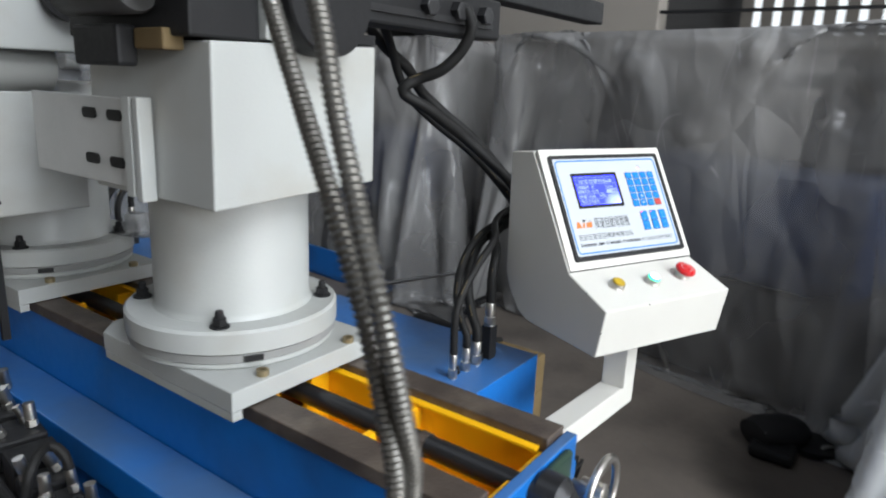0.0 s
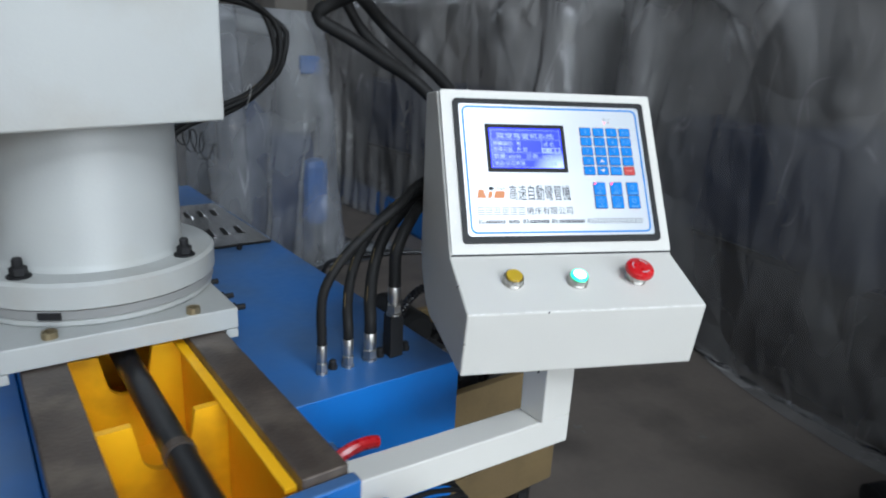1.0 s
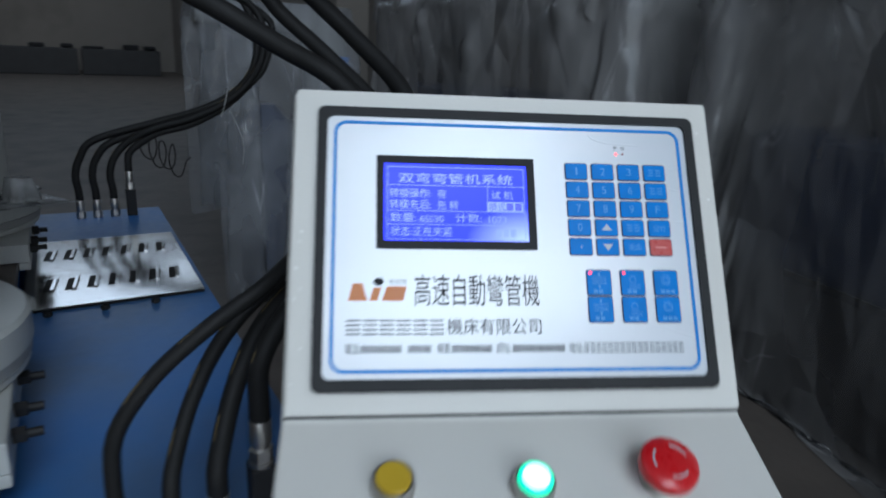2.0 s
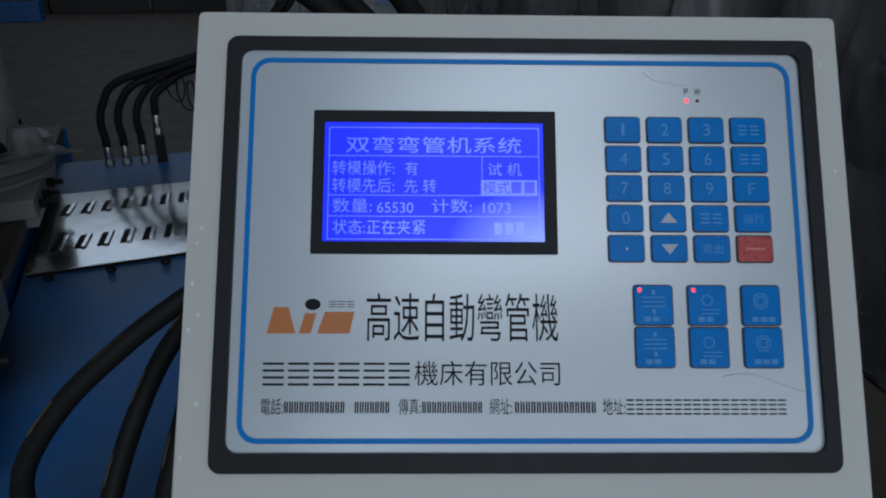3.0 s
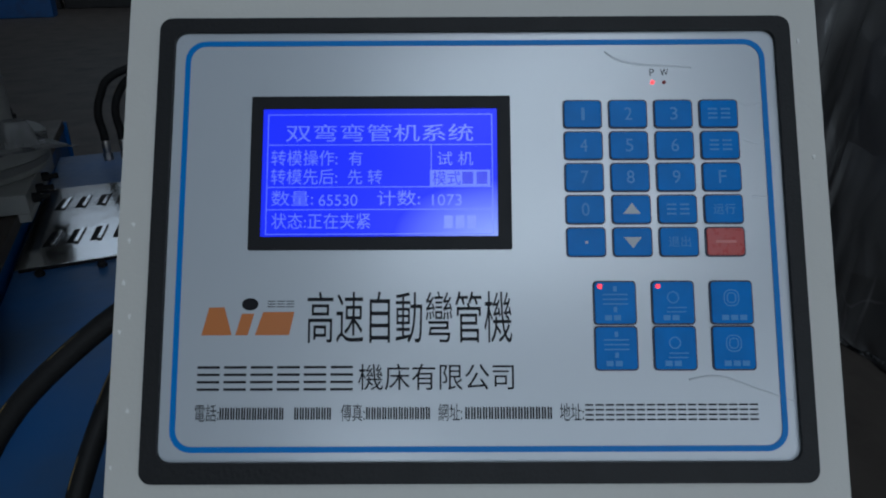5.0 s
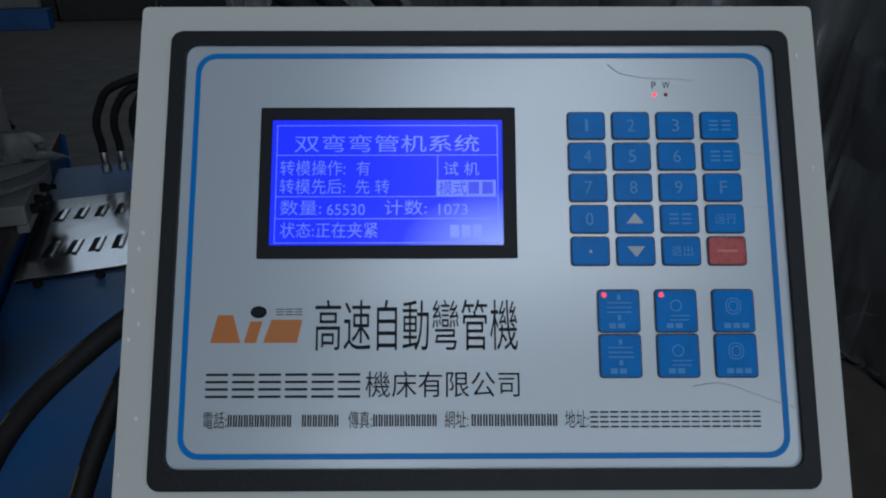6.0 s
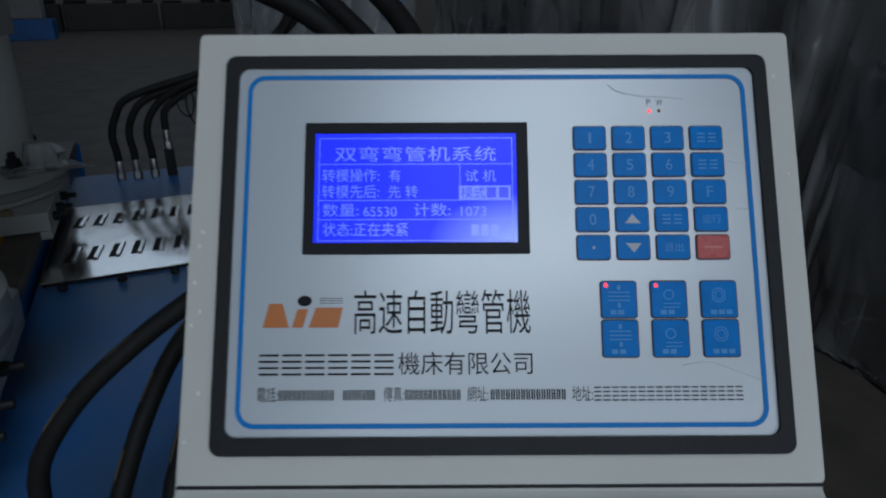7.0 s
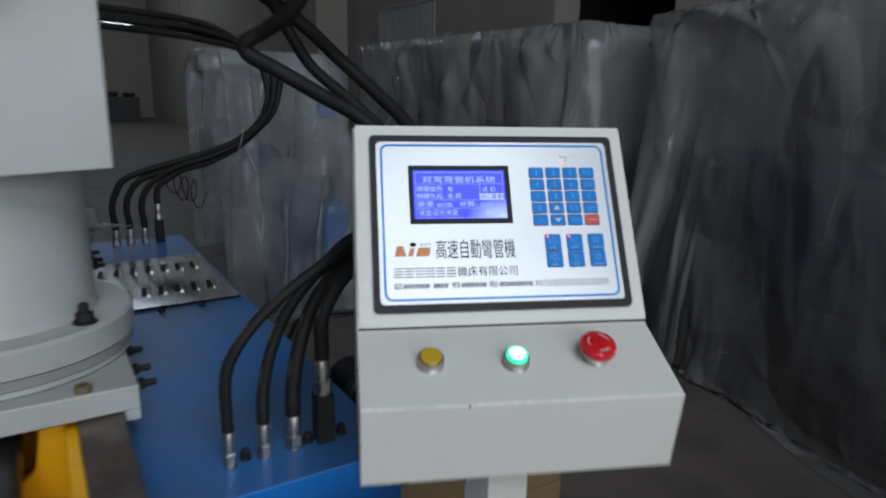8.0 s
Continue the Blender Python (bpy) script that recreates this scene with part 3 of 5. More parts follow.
# clamp carriage on the outer side
part("wood_block", box(-0.212, -0.1785, -0.150, -0.075, 0.565, 0.595, 0.003), WOOD, near, "offcut of light wood")
part("feed_block", box(-0.235, -0.202, -0.07, 0.06, 0.54, 0.60, 0.006), IRON, near, "black feed block")
part("feed_cylinder", turned([(0.030, 0), (0.034, 0.006), (0.034, 0.19), (0.030, 0.196)], 24, pose(-0.225, 0.08, 0.645, 90, 0, 0)), DARKMACHINE, near, "dark feed cylinder", smooth=True)
part("feed_rod", tube([(-0.225, -0.10, 0.645), (-0.225, -0.19, 0.645)], 0.014, 14, straight=True), CHROME, near, smooth=True)
part("clamp_plate", box(-0.185, -0.175, -0.01, 0.34, 0.345, 0.49, 0.002), LIGHTGREY, near, "grey slotted clamp plate")
# no recess is modelled; black slabs carry the shade of the slots' depth
for y in (0.045, 0.125):
    for z in (0.385, 0.462):
        part("clamp_slot_shade", prism(rounded(-0.022, 0.022, -0.009, 0.009, 0.008, 4), "y", -0.002, 0.002), RUBBER, near, m=pose(-0.186, y, z, 0, 0, -90))
part("clamp_edge", box(-0.205, -0.180, -0.035, -0.012, 0.338, 0.495, 0.002), WHITE, near)
part("clamp_edge", box(-0.205, -0.180, -0.058, -0.042, 0.333, 0.495, 0.002), WHITE, near)

far = thing("bending_head", (-0.467, 1.225, 0.792), "white bending head with a bolted cover plate", "machine head", group="bending heads")
slide_base(far)
part("head_box", box(-0.30, 0.13, -0.17, 0.17, 0.35, 0.50, 0.003), WHITE, far)
part("cover_plate", box(-0.42, -0.028, -0.285, -0.262, 0.228, 0.482, 0.003), WHITE, far, "white cover plate with dark screws")
part("carriage", box(-0.36, -0.12, -0.26, -0.172, 0.25, 0.47, 0.003), WHITE, far)
for z in (0.26, 0.35, 0.44):
    part("screw", turned([(0.006, 0), (0.006, 0.005)], 10, pose(-0.215, -0.285, z, 90, 0, 0)), IRON, far)
part("drum", turned([(0.055, 0), (0.06, 0.004), (0.06, 0.34), (0.055, 0.344)], 32, pose(-0.40, -0.2, 0.535, 0, 90, 0)), GREYMACHINE, far, "grey horizontal drum", smooth=True)
part("top_block", box(-0.46, 0.03, -0.30, 0.10, 0.565, 0.85, 0.004), WHITE, far)
part("end_cap", turned([(0.04, 0), (0.055, 0.012), (0.055, 0.03)], 28, pose(-0.055, -0.302, 0.68, 90, 0, 0)), IRON, far, "black round cap", smooth=True)
part("lower_bracket", box(-0.24, -0.225, -0.30, -0.288, -0.03, 0.24), IRON, far, "black upright stay")

# ---- control console ----
TILT, SPIN = 30.3, -23.2
CB = Vector((0.105, -0.10, -0.313))
C0 = pose(0, 0, 1.16, 0, 0, SPIN)
CM = C0 @ Matrix.Translation(CB)
console = thing("control_console", CM.translation, "white steel control console with sloping keypad panel on a bracket", "control panel", SPIN)
LEV = Matrix.Translation(-CB)
PAN = LEV @ pose(0, 0, 0, -TILT, 0, 0)
WLD = CM.inverted()

side = [(0.038, 0.043), (0.108, 0.036), (0.100, -0.222), (0.086, -0.255), (0.052, -0.294), (0.020, -0.309), (-0.187, -0.313), (-0.203, -0.218), (-0.098, -0.176)]
housing = part("housing", prism(side, "x", -0.066, 0.279, 0.0025), CASE, console, "folded sheet steel housing", LEV)
part("front_plate", prism(rounded(-0.0630, 0.2778, -0.1972, 0.0546, 0.003, 3), "y", 0.001, 0.008), CASE, console, "white front plate", PAN)
# one dark strip covers the open seam and the shadow line along it
part("seam", prism(rounded(-0.0640, 0.2780, -0.1994, -0.1976, 0.0008, 2), "y", 0.0022, 0.0075), IRON, console, "dark strip for the open seam and its shade under the front plate", PAN)
part("bezel", ring_frame(rounded(-0.0458, 0.2622, -0.1818, 0.0395, 0.006), rounded(-0.0383, 0.2550, -0.1725, 0.0325, 0.006), -0.0035, 0.001), BEZEL, console, "black plastic bezel", PAN)
membrane = part("membrane", prism(rounded(-0.0386, 0.2553, -0.1728, 0.0328, 0.006), "y", -0.0012, 0.001), MEMBRANE, console, "white keypad film, wrinkled at the edges", PAN)
part("printed_border", ring_frame(rounded(-0.0334, 0.2500, -0.1682, 0.0284, 0.010), rounded(-0.0308, 0.2474, -0.1656, 0.0258, 0.0076), -0.0016, -0.0012), LINEBLUE, console, "blue printed border line", PAN)
lcd = part("display", ring_frame(rounded(0.0, 0.1252, -0.0752, 0.0, 0.0006, 2), rounded(0.0058, 0.1186, -0.0687, -0.0064, 0.0004, 2), -0.0020, -0.0012), LCDFRAME, console, "black framed blue display", PAN)
part("screen", box(0.0058, 0.1186, -0.0017, -0.0013, -0.0687, -0.0064), LCD, lcd, "lit blue screen")
# chips in the paint along the folded edges
for x, y, z, w in ((0.045, -0.2035, -0.219, 0.002), (-0.0655, -0.195, -0.262, 0.002), (0.045, -0.1885, -0.3125, 0.003), (0.150, -0.1875, -0.3135, 0.002), (-0.066, -0.150, -0.1985, 0.003), (0.2785, -0.196, -0.250, 0.002)):
    w *= 0.6
    part("paint_chip", prism([(x - w, z - 0.0012), (x - w * 0.2, z - 0.002), (x + w, z - 0.0006), (x + w * 0.5, z + 0.0013), (x - w * 0.6, z + 0.0010)], "y", y - 0.0006, y + 0.0006), IRON, housing, "dark chip in the paint")
# bare spots where the paint of the front plate is worn through
BARE = material("bare_primer", (0.78, 0.77, 0.74), 0.25, vary=0.1, scale=200)
rng = random.Random(21)
for k in range(26):
    x, w = rng.uniform(-0.06, 0.27), rng.uniform(0.002, 0.012)
    part("worn_edge", box(x, min(x + w, 0.276), -0.2032, -0.2022, -0.2183, -0.2175), BARE, housing)
for x, z in ((-0.0560, -0.0620), (-0.0575, -0.0700), (-0.0590, -0.0900), (-0.0555, -0.1060), (-0.0600, -0.1130), (0.2680, 0.0280), (0.2720, -0.0300), (-0.0540, -0.1500), (-0.0605, -0.1750)):
    line = [(x + rng.uniform(0.0003, 0.0012) * math.cos(a), z + rng.uniform(0.0004, 0.0018) * math.sin(a)) for a in (0.2, 1.1, 2.0, 3.0, 4.1, 5.2)]
    part("worn_spot", prism(line, "y", 0.0006, 0.0012), BARE, console, "pale worn spot in the paint", PAN)
# ruled lines and words on the screen
ruled = [(0.0083, 0.1162, -0.0094, -0.0090), (0.0083, 0.1162, -0.0678, -0.0674), (0.0083, 0.1162, -0.0244, -0.0240), (0.0083, 0.1162, -0.0451, -0.0447), (0.0083, 0.1162, -0.0560, -0.0556)]
b = None
for x0, x1, z0, z1 in ruled + [(0.0081, 0.0085, -0.0678, -0.0090), (0.1160, 0.1164, -0.0678, -0.0090), (0.0867, 0.0871, -0.0449, -0.0242)]:
    b = box(x0, x1, -0.0019, -0.0018, z0, z1, bm=b)
part("ruled_grid", b, LCDTEXT, lcd)["kind"] = "stuff"
I4 = Matrix.Identity(4)
for text, x, z, w, h in (("双弯弯管机系统", 0.0168, -0.0226, 0.0904, 0.0086), ("转模操作:", 0.0101, -0.0344, 0.0318, 0.0076), ("有", 0.0473, -0.0344, 0.0066, 0.0072),
                         ("转模先后:", 0.0101, -0.0436, 0.0318, 0.0076), ("先 转", 0.0470, -0.0436, 0.0164, 0.0072), ("数量:", 0.0106, -0.0540, 0.0200, 0.0074), ("65530", 0.0333, -0.0540, 0.0184, 0.0054),
                         ("计数:", 0.0611, -0.0540, 0.0205, 0.0074), ("1073", 0.0873, -0.0540, 0.0141, 0.0054), ("状态:正在夹紧", 0.0109, -0.0651, 0.0471, 0.0076), ("试 机", 0.0899, -0.0345, 0.0172, 0.0068)):
    lettering(text, x, z, w, h, -0.0019, lcd, LCDTEXT, I4)
part("highlight_bar", box(0.0863, 0.1152, -0.0019, -0.0018, -0.0446, -0.0367), LCDTEXT, lcd)
lettering("模式", 0.0875, -0.0440, 0.0135, 0.0066, -0.0021, lcd, LCDDOT, I4)
for k in range(2):
    part("unclear_sign", box(0.1018 + 0.0068 * k, 0.1070 + 0.0068 * k, -0.0021, -0.0020, -0.0436, -0.0377), LCDDOT, lcd)
b = None
for k in range(3):
    b = box(0.0930 + 0.0055 * k, 0.0972 + 0.0055 * k, -0.0019, -0.0018, -0.0650, -0.0588, bm=b)
part("blurred_digits", b, LCDTEXT, lcd)

# keys
legends = [["1", "2", "3", "||"], ["4", "5", "6", "||"], ["7", "8", "9", "F"], ["0", "up", "||", "运行"], [".", "down", "退出", "red"]]


def key(x0, x1, z0, z1, mat):
    body = prism(rounded(x0 - 0.0007, x1 + 0.0007, z0 - 0.0007, z1 + 0.0007, 0.0020, 4), "y", -0.0017, -0.0012)
    k = part("key", body, KEYRIM, console, "blue embossed key with dark rim" if mat is KEYBLUE else "red embossed key", PAN)
    part("face", prism(rounded(x0, x1, z0, z1, 0.0015, 4), "y", -0.0024, -0.0017, 0.0003), mat, k)
    return k


for r in range(5):
    for c in range(4):
        x = 0.1513 + 0.0219 * c
        z = -0.0030 - 0.0156 * r
        mat = KEYRED if legends[r][c] == "red" else KEYBLUE
        k = key(x, x + 0.0176, z - 0.0130, z, mat)
        word, y = legends[r][c], -0.0026
        cx, cz = x + 0.0089, z - 0.0065
        if word == "||":
            b = None
            for j in (-1, 1):
                for q in range(3):
                    b = box(cx + j * 0.0031 - 0.0022, cx + j * 0.0031 + 0.0022, y, y + 0.0001, cz - 0.0026 + 0.0022 * q, cz - 0.0018 + 0.0022 * q, bm=b)
            part("legend", b, LEGEND, k)
        elif word in ("up", "down"):
            s = 1 if word == "up" else -1
            part("legend", prism([(cx - 0.0042, cz - 0.0022 * s), (cx + 0.0042, cz - 0.0022 * s), (cx, cz + 0.0030 * s)], "y", y, y + 0.0002), LEGEND_BRIGHT, k)
        elif word == ".":
            part("legend", box(cx - 0.0006, cx + 0.0006, y, y + 0.0001, cz - 0.0008, cz + 0.0004), LEGEND_BRIGHT, k)
        elif word == "red":
            part("legend", box(cx - 0.0048, cx + 0.0048, y, y + 0.0001, cz - 0.0006, cz + 0.0006), material("pale_red_legend", (0.6, 0.2, 0.18)), k)
        else:
            wide = len(word) > 1
            lettering(word, cx - (0.0052 if wide else 0.0008 if wide or word == "1" else 0.0018), cz - (0.0025 if wide else 0.0031), 0.0104 if wide else 0.0016 if word == "1" else 0.0036, 0.0050 if wide else 0.0062, y, k, LEGEND, I4, "legend")
for r in range(2):
    for c in range(3):
        x, z = 0.1632 + 0.0272 * c, -0.0909 - 0.0210 * r
        k = key(x, x + 0.0189, z - 0.0193, z, KEYBLUE)
        cx, cz, y = x + 0.0095, z - 0.0080, -0.0026
        b = None
        if c == 0:
            for q in (-0.0022, 0.0, 0.0022):
                b = box(cx - 0.0058, cx + 0.0058, y, y + 0.0001, cz + q - 0.0003, cz + q + 0.0003, bm=b)
            for j in (-1, 1):
                b = box(cx - 0.0008, cx + 0.0008, y, y + 0.0001, cz + j * 0.0048 - 0.0012, cz + j * 0.0048 + 0.0012, bm=b)
        elif c == 1:
            b = box(cx - 0.0030, cx + 0.0060, y, y + 0.0001, cz - 0.0042, cz - 0.0037, bm=b)
            b = box(cx - 0.0034, cx + 0.0056, y, y + 0.0001, cz - 0.0062, cz - 0.0057, bm=b)
            b = ring_frame(rounded(cx - 0.0030, cx + 0.0026, cz - 0.0020, cz + 0.0036, 0.0028), rounded(cx - 0.0025, cx + 0.0021, cz - 0.0015, cz + 0.0031, 0.0023), y, y + 0.0001, b)
        else:
            b = ring_frame(rounded(cx - 0.0038, cx + 0.0034, cz - 0.0034, cz + 0.0044, 0.0030), rounded(cx - 0.0033, cx + 0.0029, cz - 0.0029, cz + 0.0039, 0.0025), y, y + 0.0001, b)
            b = ring_frame(rounded(cx - 0.0024, cx + 0.0020, cz - 0.0020, cz + 0.0030, 0.0018), rounded(cx - 0.0019, cx + 0.0015, cz - 0.0015, cz + 0.0025, 0.0013), y, y + 0.0001, b)
        for q in range(3 if c == 2 else 2):
            b = box(cx - 0.0050 + 0.0042 * q, cx - 0.0018 + 0.0042 * q, y, y + 0.0001, cz - 0.0098, cz - 0.0074, bm=b)
        part("legend", b, LEGEND, k)
        if r == 0 and c < 2:
            part("lamp", turned([(0.0011, 0), (0.0008, 0.0006), (0, 0.0008)], 12, pose(x + 0.0025, y, z - 0.0020, 90, 0, 0)), LED_RED, k, "lit red lamp")
for x, mat, name in ((0.1948, LED_RED, "lit red lamp"), (0.2005, LED_OFF, "dark lamp")):
    part("lamp", turned([(0.0010, 0), (0.0007, 0.0006), (0, 0.0008)], 12, pose(x, -0.0012, 0.0067, 90, 0, 0)), mat, console, name, PAN)
lettering("P", 0.1935, 0.0098, 0.0022, 0.0036, -0.0014, membrane, INK, I4)
lettering("W", 0.1988, 0.0098, 0.0038, 0.0036, -0.0014, membrane, INK, I4)
lettering("高速自動彎管機", 0.0288, -0.1188, 0.0958, 0.0240, -0.0014, membrane, INK, I4)
# plain shapes for the maker's mark and name
Y = -0.0014
part("mark", prism([(-0.0204, -0.1150), (-0.0172, -0.1020), (-0.0100, -0.1020), (-0.0062, -0.1150)], "y", Y, Y + 0.0001), ORANGE, membrane, "orange slanted block")
part("mark", prism([(-0.0046, -0.1150), (-0.0018, -0.1050), (0.0040, -0.1050), (0.0012, -0.1150)], "y", Y, Y + 0.0001), ORANGE, membrane, "orange slanted block")
part("mark", prism([(0.0045, -0.1150), (0.0082, -0.1042), (0.0228, -0.1042), (0.0205, -0.1150)], "y", Y, Y + 0.0001), ORANGE, membrane, "orange wide slanted block")
part("mark", turned([(0.0036, 0), (0.0036, 0.0001)], 24, pose(0.0020, Y, -0.1006, 90, 0, 0) @ Matrix.Diagonal((1.08, 0.8, 1, 1))), INK, membrane, "black oval")
b = None
for k in range(3):
    x = 0.0102 + 0.0044 * k
    for q in range(3):
        b = box(x, x + 0.0036, Y, Y + 0.0001, -0.1020 + 0.0013 * q, -0.1016 + 0.0013 * q, bm=b)
part("fine_print", b, INK, membrane)["kind"] = "stuff"


def bar_glyph(bm, x, z, w, h, n, y):
    """Plain bars in place of one sign."""
    t = h * 0.10
    for q in range(n):
        zz = z + (h - t) * q / (n - 1)
        bm = box(x, x + w, y, y + 0.0001, zz, zz + t, bm=bm)
    return bm


lettering("機床有限公司", 0.0530, -0.1403, 0.0720, 0.0120, Y, membrane, INK, I4)
for k in range(6):
    part("name_bar", bar_glyph(None, -0.0216 + 0.01235 * k, -0.1404, 0.0104, 0.0112, 4, Y), INK, membrane, "stack of plain black bars")
for text, x, w in (("電話:", -0.0220, 0.0110), ("傳真:", 0.0452, 0.0110), ("網址:", 0.0900, 0.0110), ("地址:", 0.1458, 0.0110)):
    lettering(text, x, -0.1543, w, 0.0078, Y, membrane, INK, I4)
b = None
for x, n, w in ((-0.0106, 12, 0.0025), (0.0238, 7, 0.0025), (0.0568, 12, 0.0025), (0.1024, 15, 0.0027)):
    for k in range(n):
        b = box(x + w * k, x + w * k + w * 0.30, Y, Y + 0.0001, -0.1535, -0.1480, bm=b)
        b = box(x + w * k + w * 0.45, x + w * k + w * 0.75, Y, Y + 0.0001, -0.1535, -0.1482, bm=b)
for k in range(17):
    b = bar_glyph(b, 0.1575 + 0.00472 * k, -0.1543, 0.0038, 0.0074, 4, Y)
part("fine_print", b, INK, membrane, "line of small black bars")["kind"] = "stuff"

# creases in the keypad film
for pts in ([(0.172, 0.0225), (0.178, 0.0180), (0.190, 0.0155), (0.202, 0.0150), (0.214, 0.0140)], [(0.236, -0.0040), (0.242, -0.0050), (0.249, -0.0035)], [(0.237, -0.0220), (0.244, -0.0240), (0.252, -0.0215)],
            [(0.206, -0.1360), (0.220, -0.1345), (0.236, -0.1400), (0.254, -0.1460)], [(0.240, -0.0500), (0.246, -0.0505), (0.251, -0.0490)]):
    part("crease", tube([(x, -0.0010, z) for x, z in pts], 0.0006, 6, step=0.002), MEMBRANE, membrane)

# push buttons on the lip
SL = 24.5


def button(x, y, label):
    z = -0.176 - (-0.098 - y) * 0.40
    return part("push_button", turned([(0.0152, 0), (0.0152, 0.003), (0.0142, 0.0042), (0.0142, 0.0105), (0.0134, 0.0118), (0.0124, 0.0118), (0.0122, 0.0098)], 32), CHROME, console, label, LEV @ pose(x, y, z, SL, 0, 0), True)


b = button(0.0115, -0.1475, "yellow push button with chrome collar")
part("cap", turned([(0.0118, 0.0098), (0.0118, 0.0132), (0.0110, 0.0141), (0.0060, 0.0140), (0, 0.0138)], 32), YBUTTON, b, smooth=True)
b = button(0.1050, -0.1510, "lit green push button with chrome collar")
part("lens", turned([(0.0120, 0.0098), (0.0120, 0.0140), (0.0112, 0.0150), (0.0090, 0.0153)], 32), GREEN_LIT, b, smooth=True)
part("lens_core", turned([(0.0092, 0.0145), (0.0092, 0.0155), (0, 0.0162)], 32), GREEN_CORE, b, smooth=True)
b = button(0.1965, -0.1475, "red mushroom emergency stop button")
part("mushroom", turned([(0.0100, 0.0098), (0.0110, 0.0115), (0.0180, 0.0130), (0.0203, 0.0150), (0.0205, 0.0190), (0.0192, 0.0218), (0.0155, 0.0235), (0.0080, 0.0242), (0, 0.0244)], 40), RED, b, smooth=True)
for a0 in (15, 135, 255):
    arc = [(0.0118 * math.cos(radians(a0 + 9 * i)), 0.0118 * math.sin(radians(a0 + 9 * i)), 0.0236) for i in range(8)]
    part("turn_arrow", tube(arc, 0.0008, 6, straight=True), LEGEND_BRIGHT, b)
# bracket: upright and level square tubes
part("bracket", box(0.027, 0.087, -0.153, -0.103, 0.7265, 0.853, 0.002), CASE, console, "white square tube bracket", WLD)
part("bracket_arm", prism([(0.087, -0.153), (0.087, -0.103), (-0.318, -0.075), (-0.318, -0.125)], "z", 0.677, 0.726, 0.002), CASE, console, "", WLD)

# ---- hoses ----


def hose_end(parent, p, r=0.011, tall=0.040, mat=None):
    """Crimped ferrule and hex nut standing on the deck at p."""
    b = turned([(r * 1.15, 0), (r * 1.15, 0.004)], 16)
    hexagon(r * 1.12, 0.004, 0.020, b)
    turned([(r * 0.8, 0.020), (r * 0.8, 0.026), (r * 0.98, 0.026), (r * 1.0, 0.030), (r * 1.0, 0.026 + tall), (r * 0.9, 0.028 + tall)], 18, bm=b)
    return part("fitting", b, mat or CHROME, parent, "zinc plated crimped hose fitting", pose(*p), True)


def hose_print(points, r, parent):
    """Faded yellow print along a hose."""
    line, b = smooth_line(points), None
    off = Vector((-0.75, -0.25, 0.6)).normalized() * (r - 0.0002)
    for k in range(4, len(line) - 6, 5):
        b = tube([q + off for q in line[k:k + 3]], 0.0006, 5, b, True)
    if b:
        part("print", b, HOSEPRINT, parent, "faded yellow printed line")["kind"] = "stuff"


HOSEPRINT = material("faded_yellow_print", (0.16, 0.115, 0.045), 0.7, vary=0.6, scale=90)


def hydraulic_hose(p, points, r, label, block=False):
    h = thing("hydraulic_hose", p, label, "hose", group="hydraulic hoses")
    rel = [tuple(Vector(q) - Vector(p)) for q in points]
    lift = 0.0
    if block:
        part("valve_block", box(-0.013, 0.013, -0.013, 0.013, 0.0, 0.075, 0.002), IRON, h, "black check valve block")
        lift = 0.075
    hose_end(h, (0, 0, lift), r * 1.05, 0.024)
    run = part("hose", tube([(0, 0, lift + 0.046), (0, 0, lift + 0.075)] + rel, r, 12), RUBBER, h, smooth=True)
    hose_print([(0, 0, lift + 0.046), (0, 0, lift + 0.075)] + rel, r, run)
    return h


ends = [(-0.205, 0.121), (-0.157, 0.122), (-0.113, 0.126), (-0.069, 0.123)]
routes = [
    [(-0.2055, 0.122, 0.85), (-0.199, 0.122, 0.895), (-0.165, 0.122, 0.943), (-0.113, 0.122, 0.985), (-0.06, 0.128, 1.015), (-0.01, 0.16, 1.035), (0.06, 0.175, 1.050), (0.18, 0.165, 1.060)],
    [(-0.149, 0.140, 0.845), (-0.128, 0.170, 0.882), (-0.100, 0.188, 0.925), (-0.066, 0.196, 0.963), (-0.030, 0.196, 0.992), (0.005, 0.19, 1.012), (0.06, 0.175, 1.030), (0.18, 0.165, 1.040)],
    [(-0.104, 0.144, 0.845), (-0.083, 0.172, 0.888), (-0.058, 0.190, 0.93), (-0.028, 0.198, 0.966), (0.0, 0.198, 0.988), (0.03, 0.195, 1.002), (0.06, 0.175, 1.030), (0.18, 0.165, 1.040)],
    [(-0.069, 0.124, 0.925), (-0.063, 0.126, 0.945), (-0.046, 0.132, 0.970), (-0.02, 0.148, 0.988), (0.02, 0.18, 0.998), (0.06, 0.175, 1.020), (0.18, 0.165, 1.030)],
]
for i, (e, rt) in enumerate(zip(ends, routes)):
    hydraulic_hose((e[0], e[1], 0.75), rt, (0.0080, 0.0086, 0.0106, 0.0106)[i], "black rubber hydraulic hose rising from a zinc fitting on the tank", i == 3)
for x in (-0.182, -0.092, -0.040):
    plug = thing("port_plug", (x, 0.128, 0.75), "small black plug screwed into the tank top", "plug", group="port plugs")
    part("body", turned([(0.008, 0), (0.008, 0.006), (0.006, 0.006), (0.006, 0.014), (0.004, 0.016)], 12), IRON, plug)
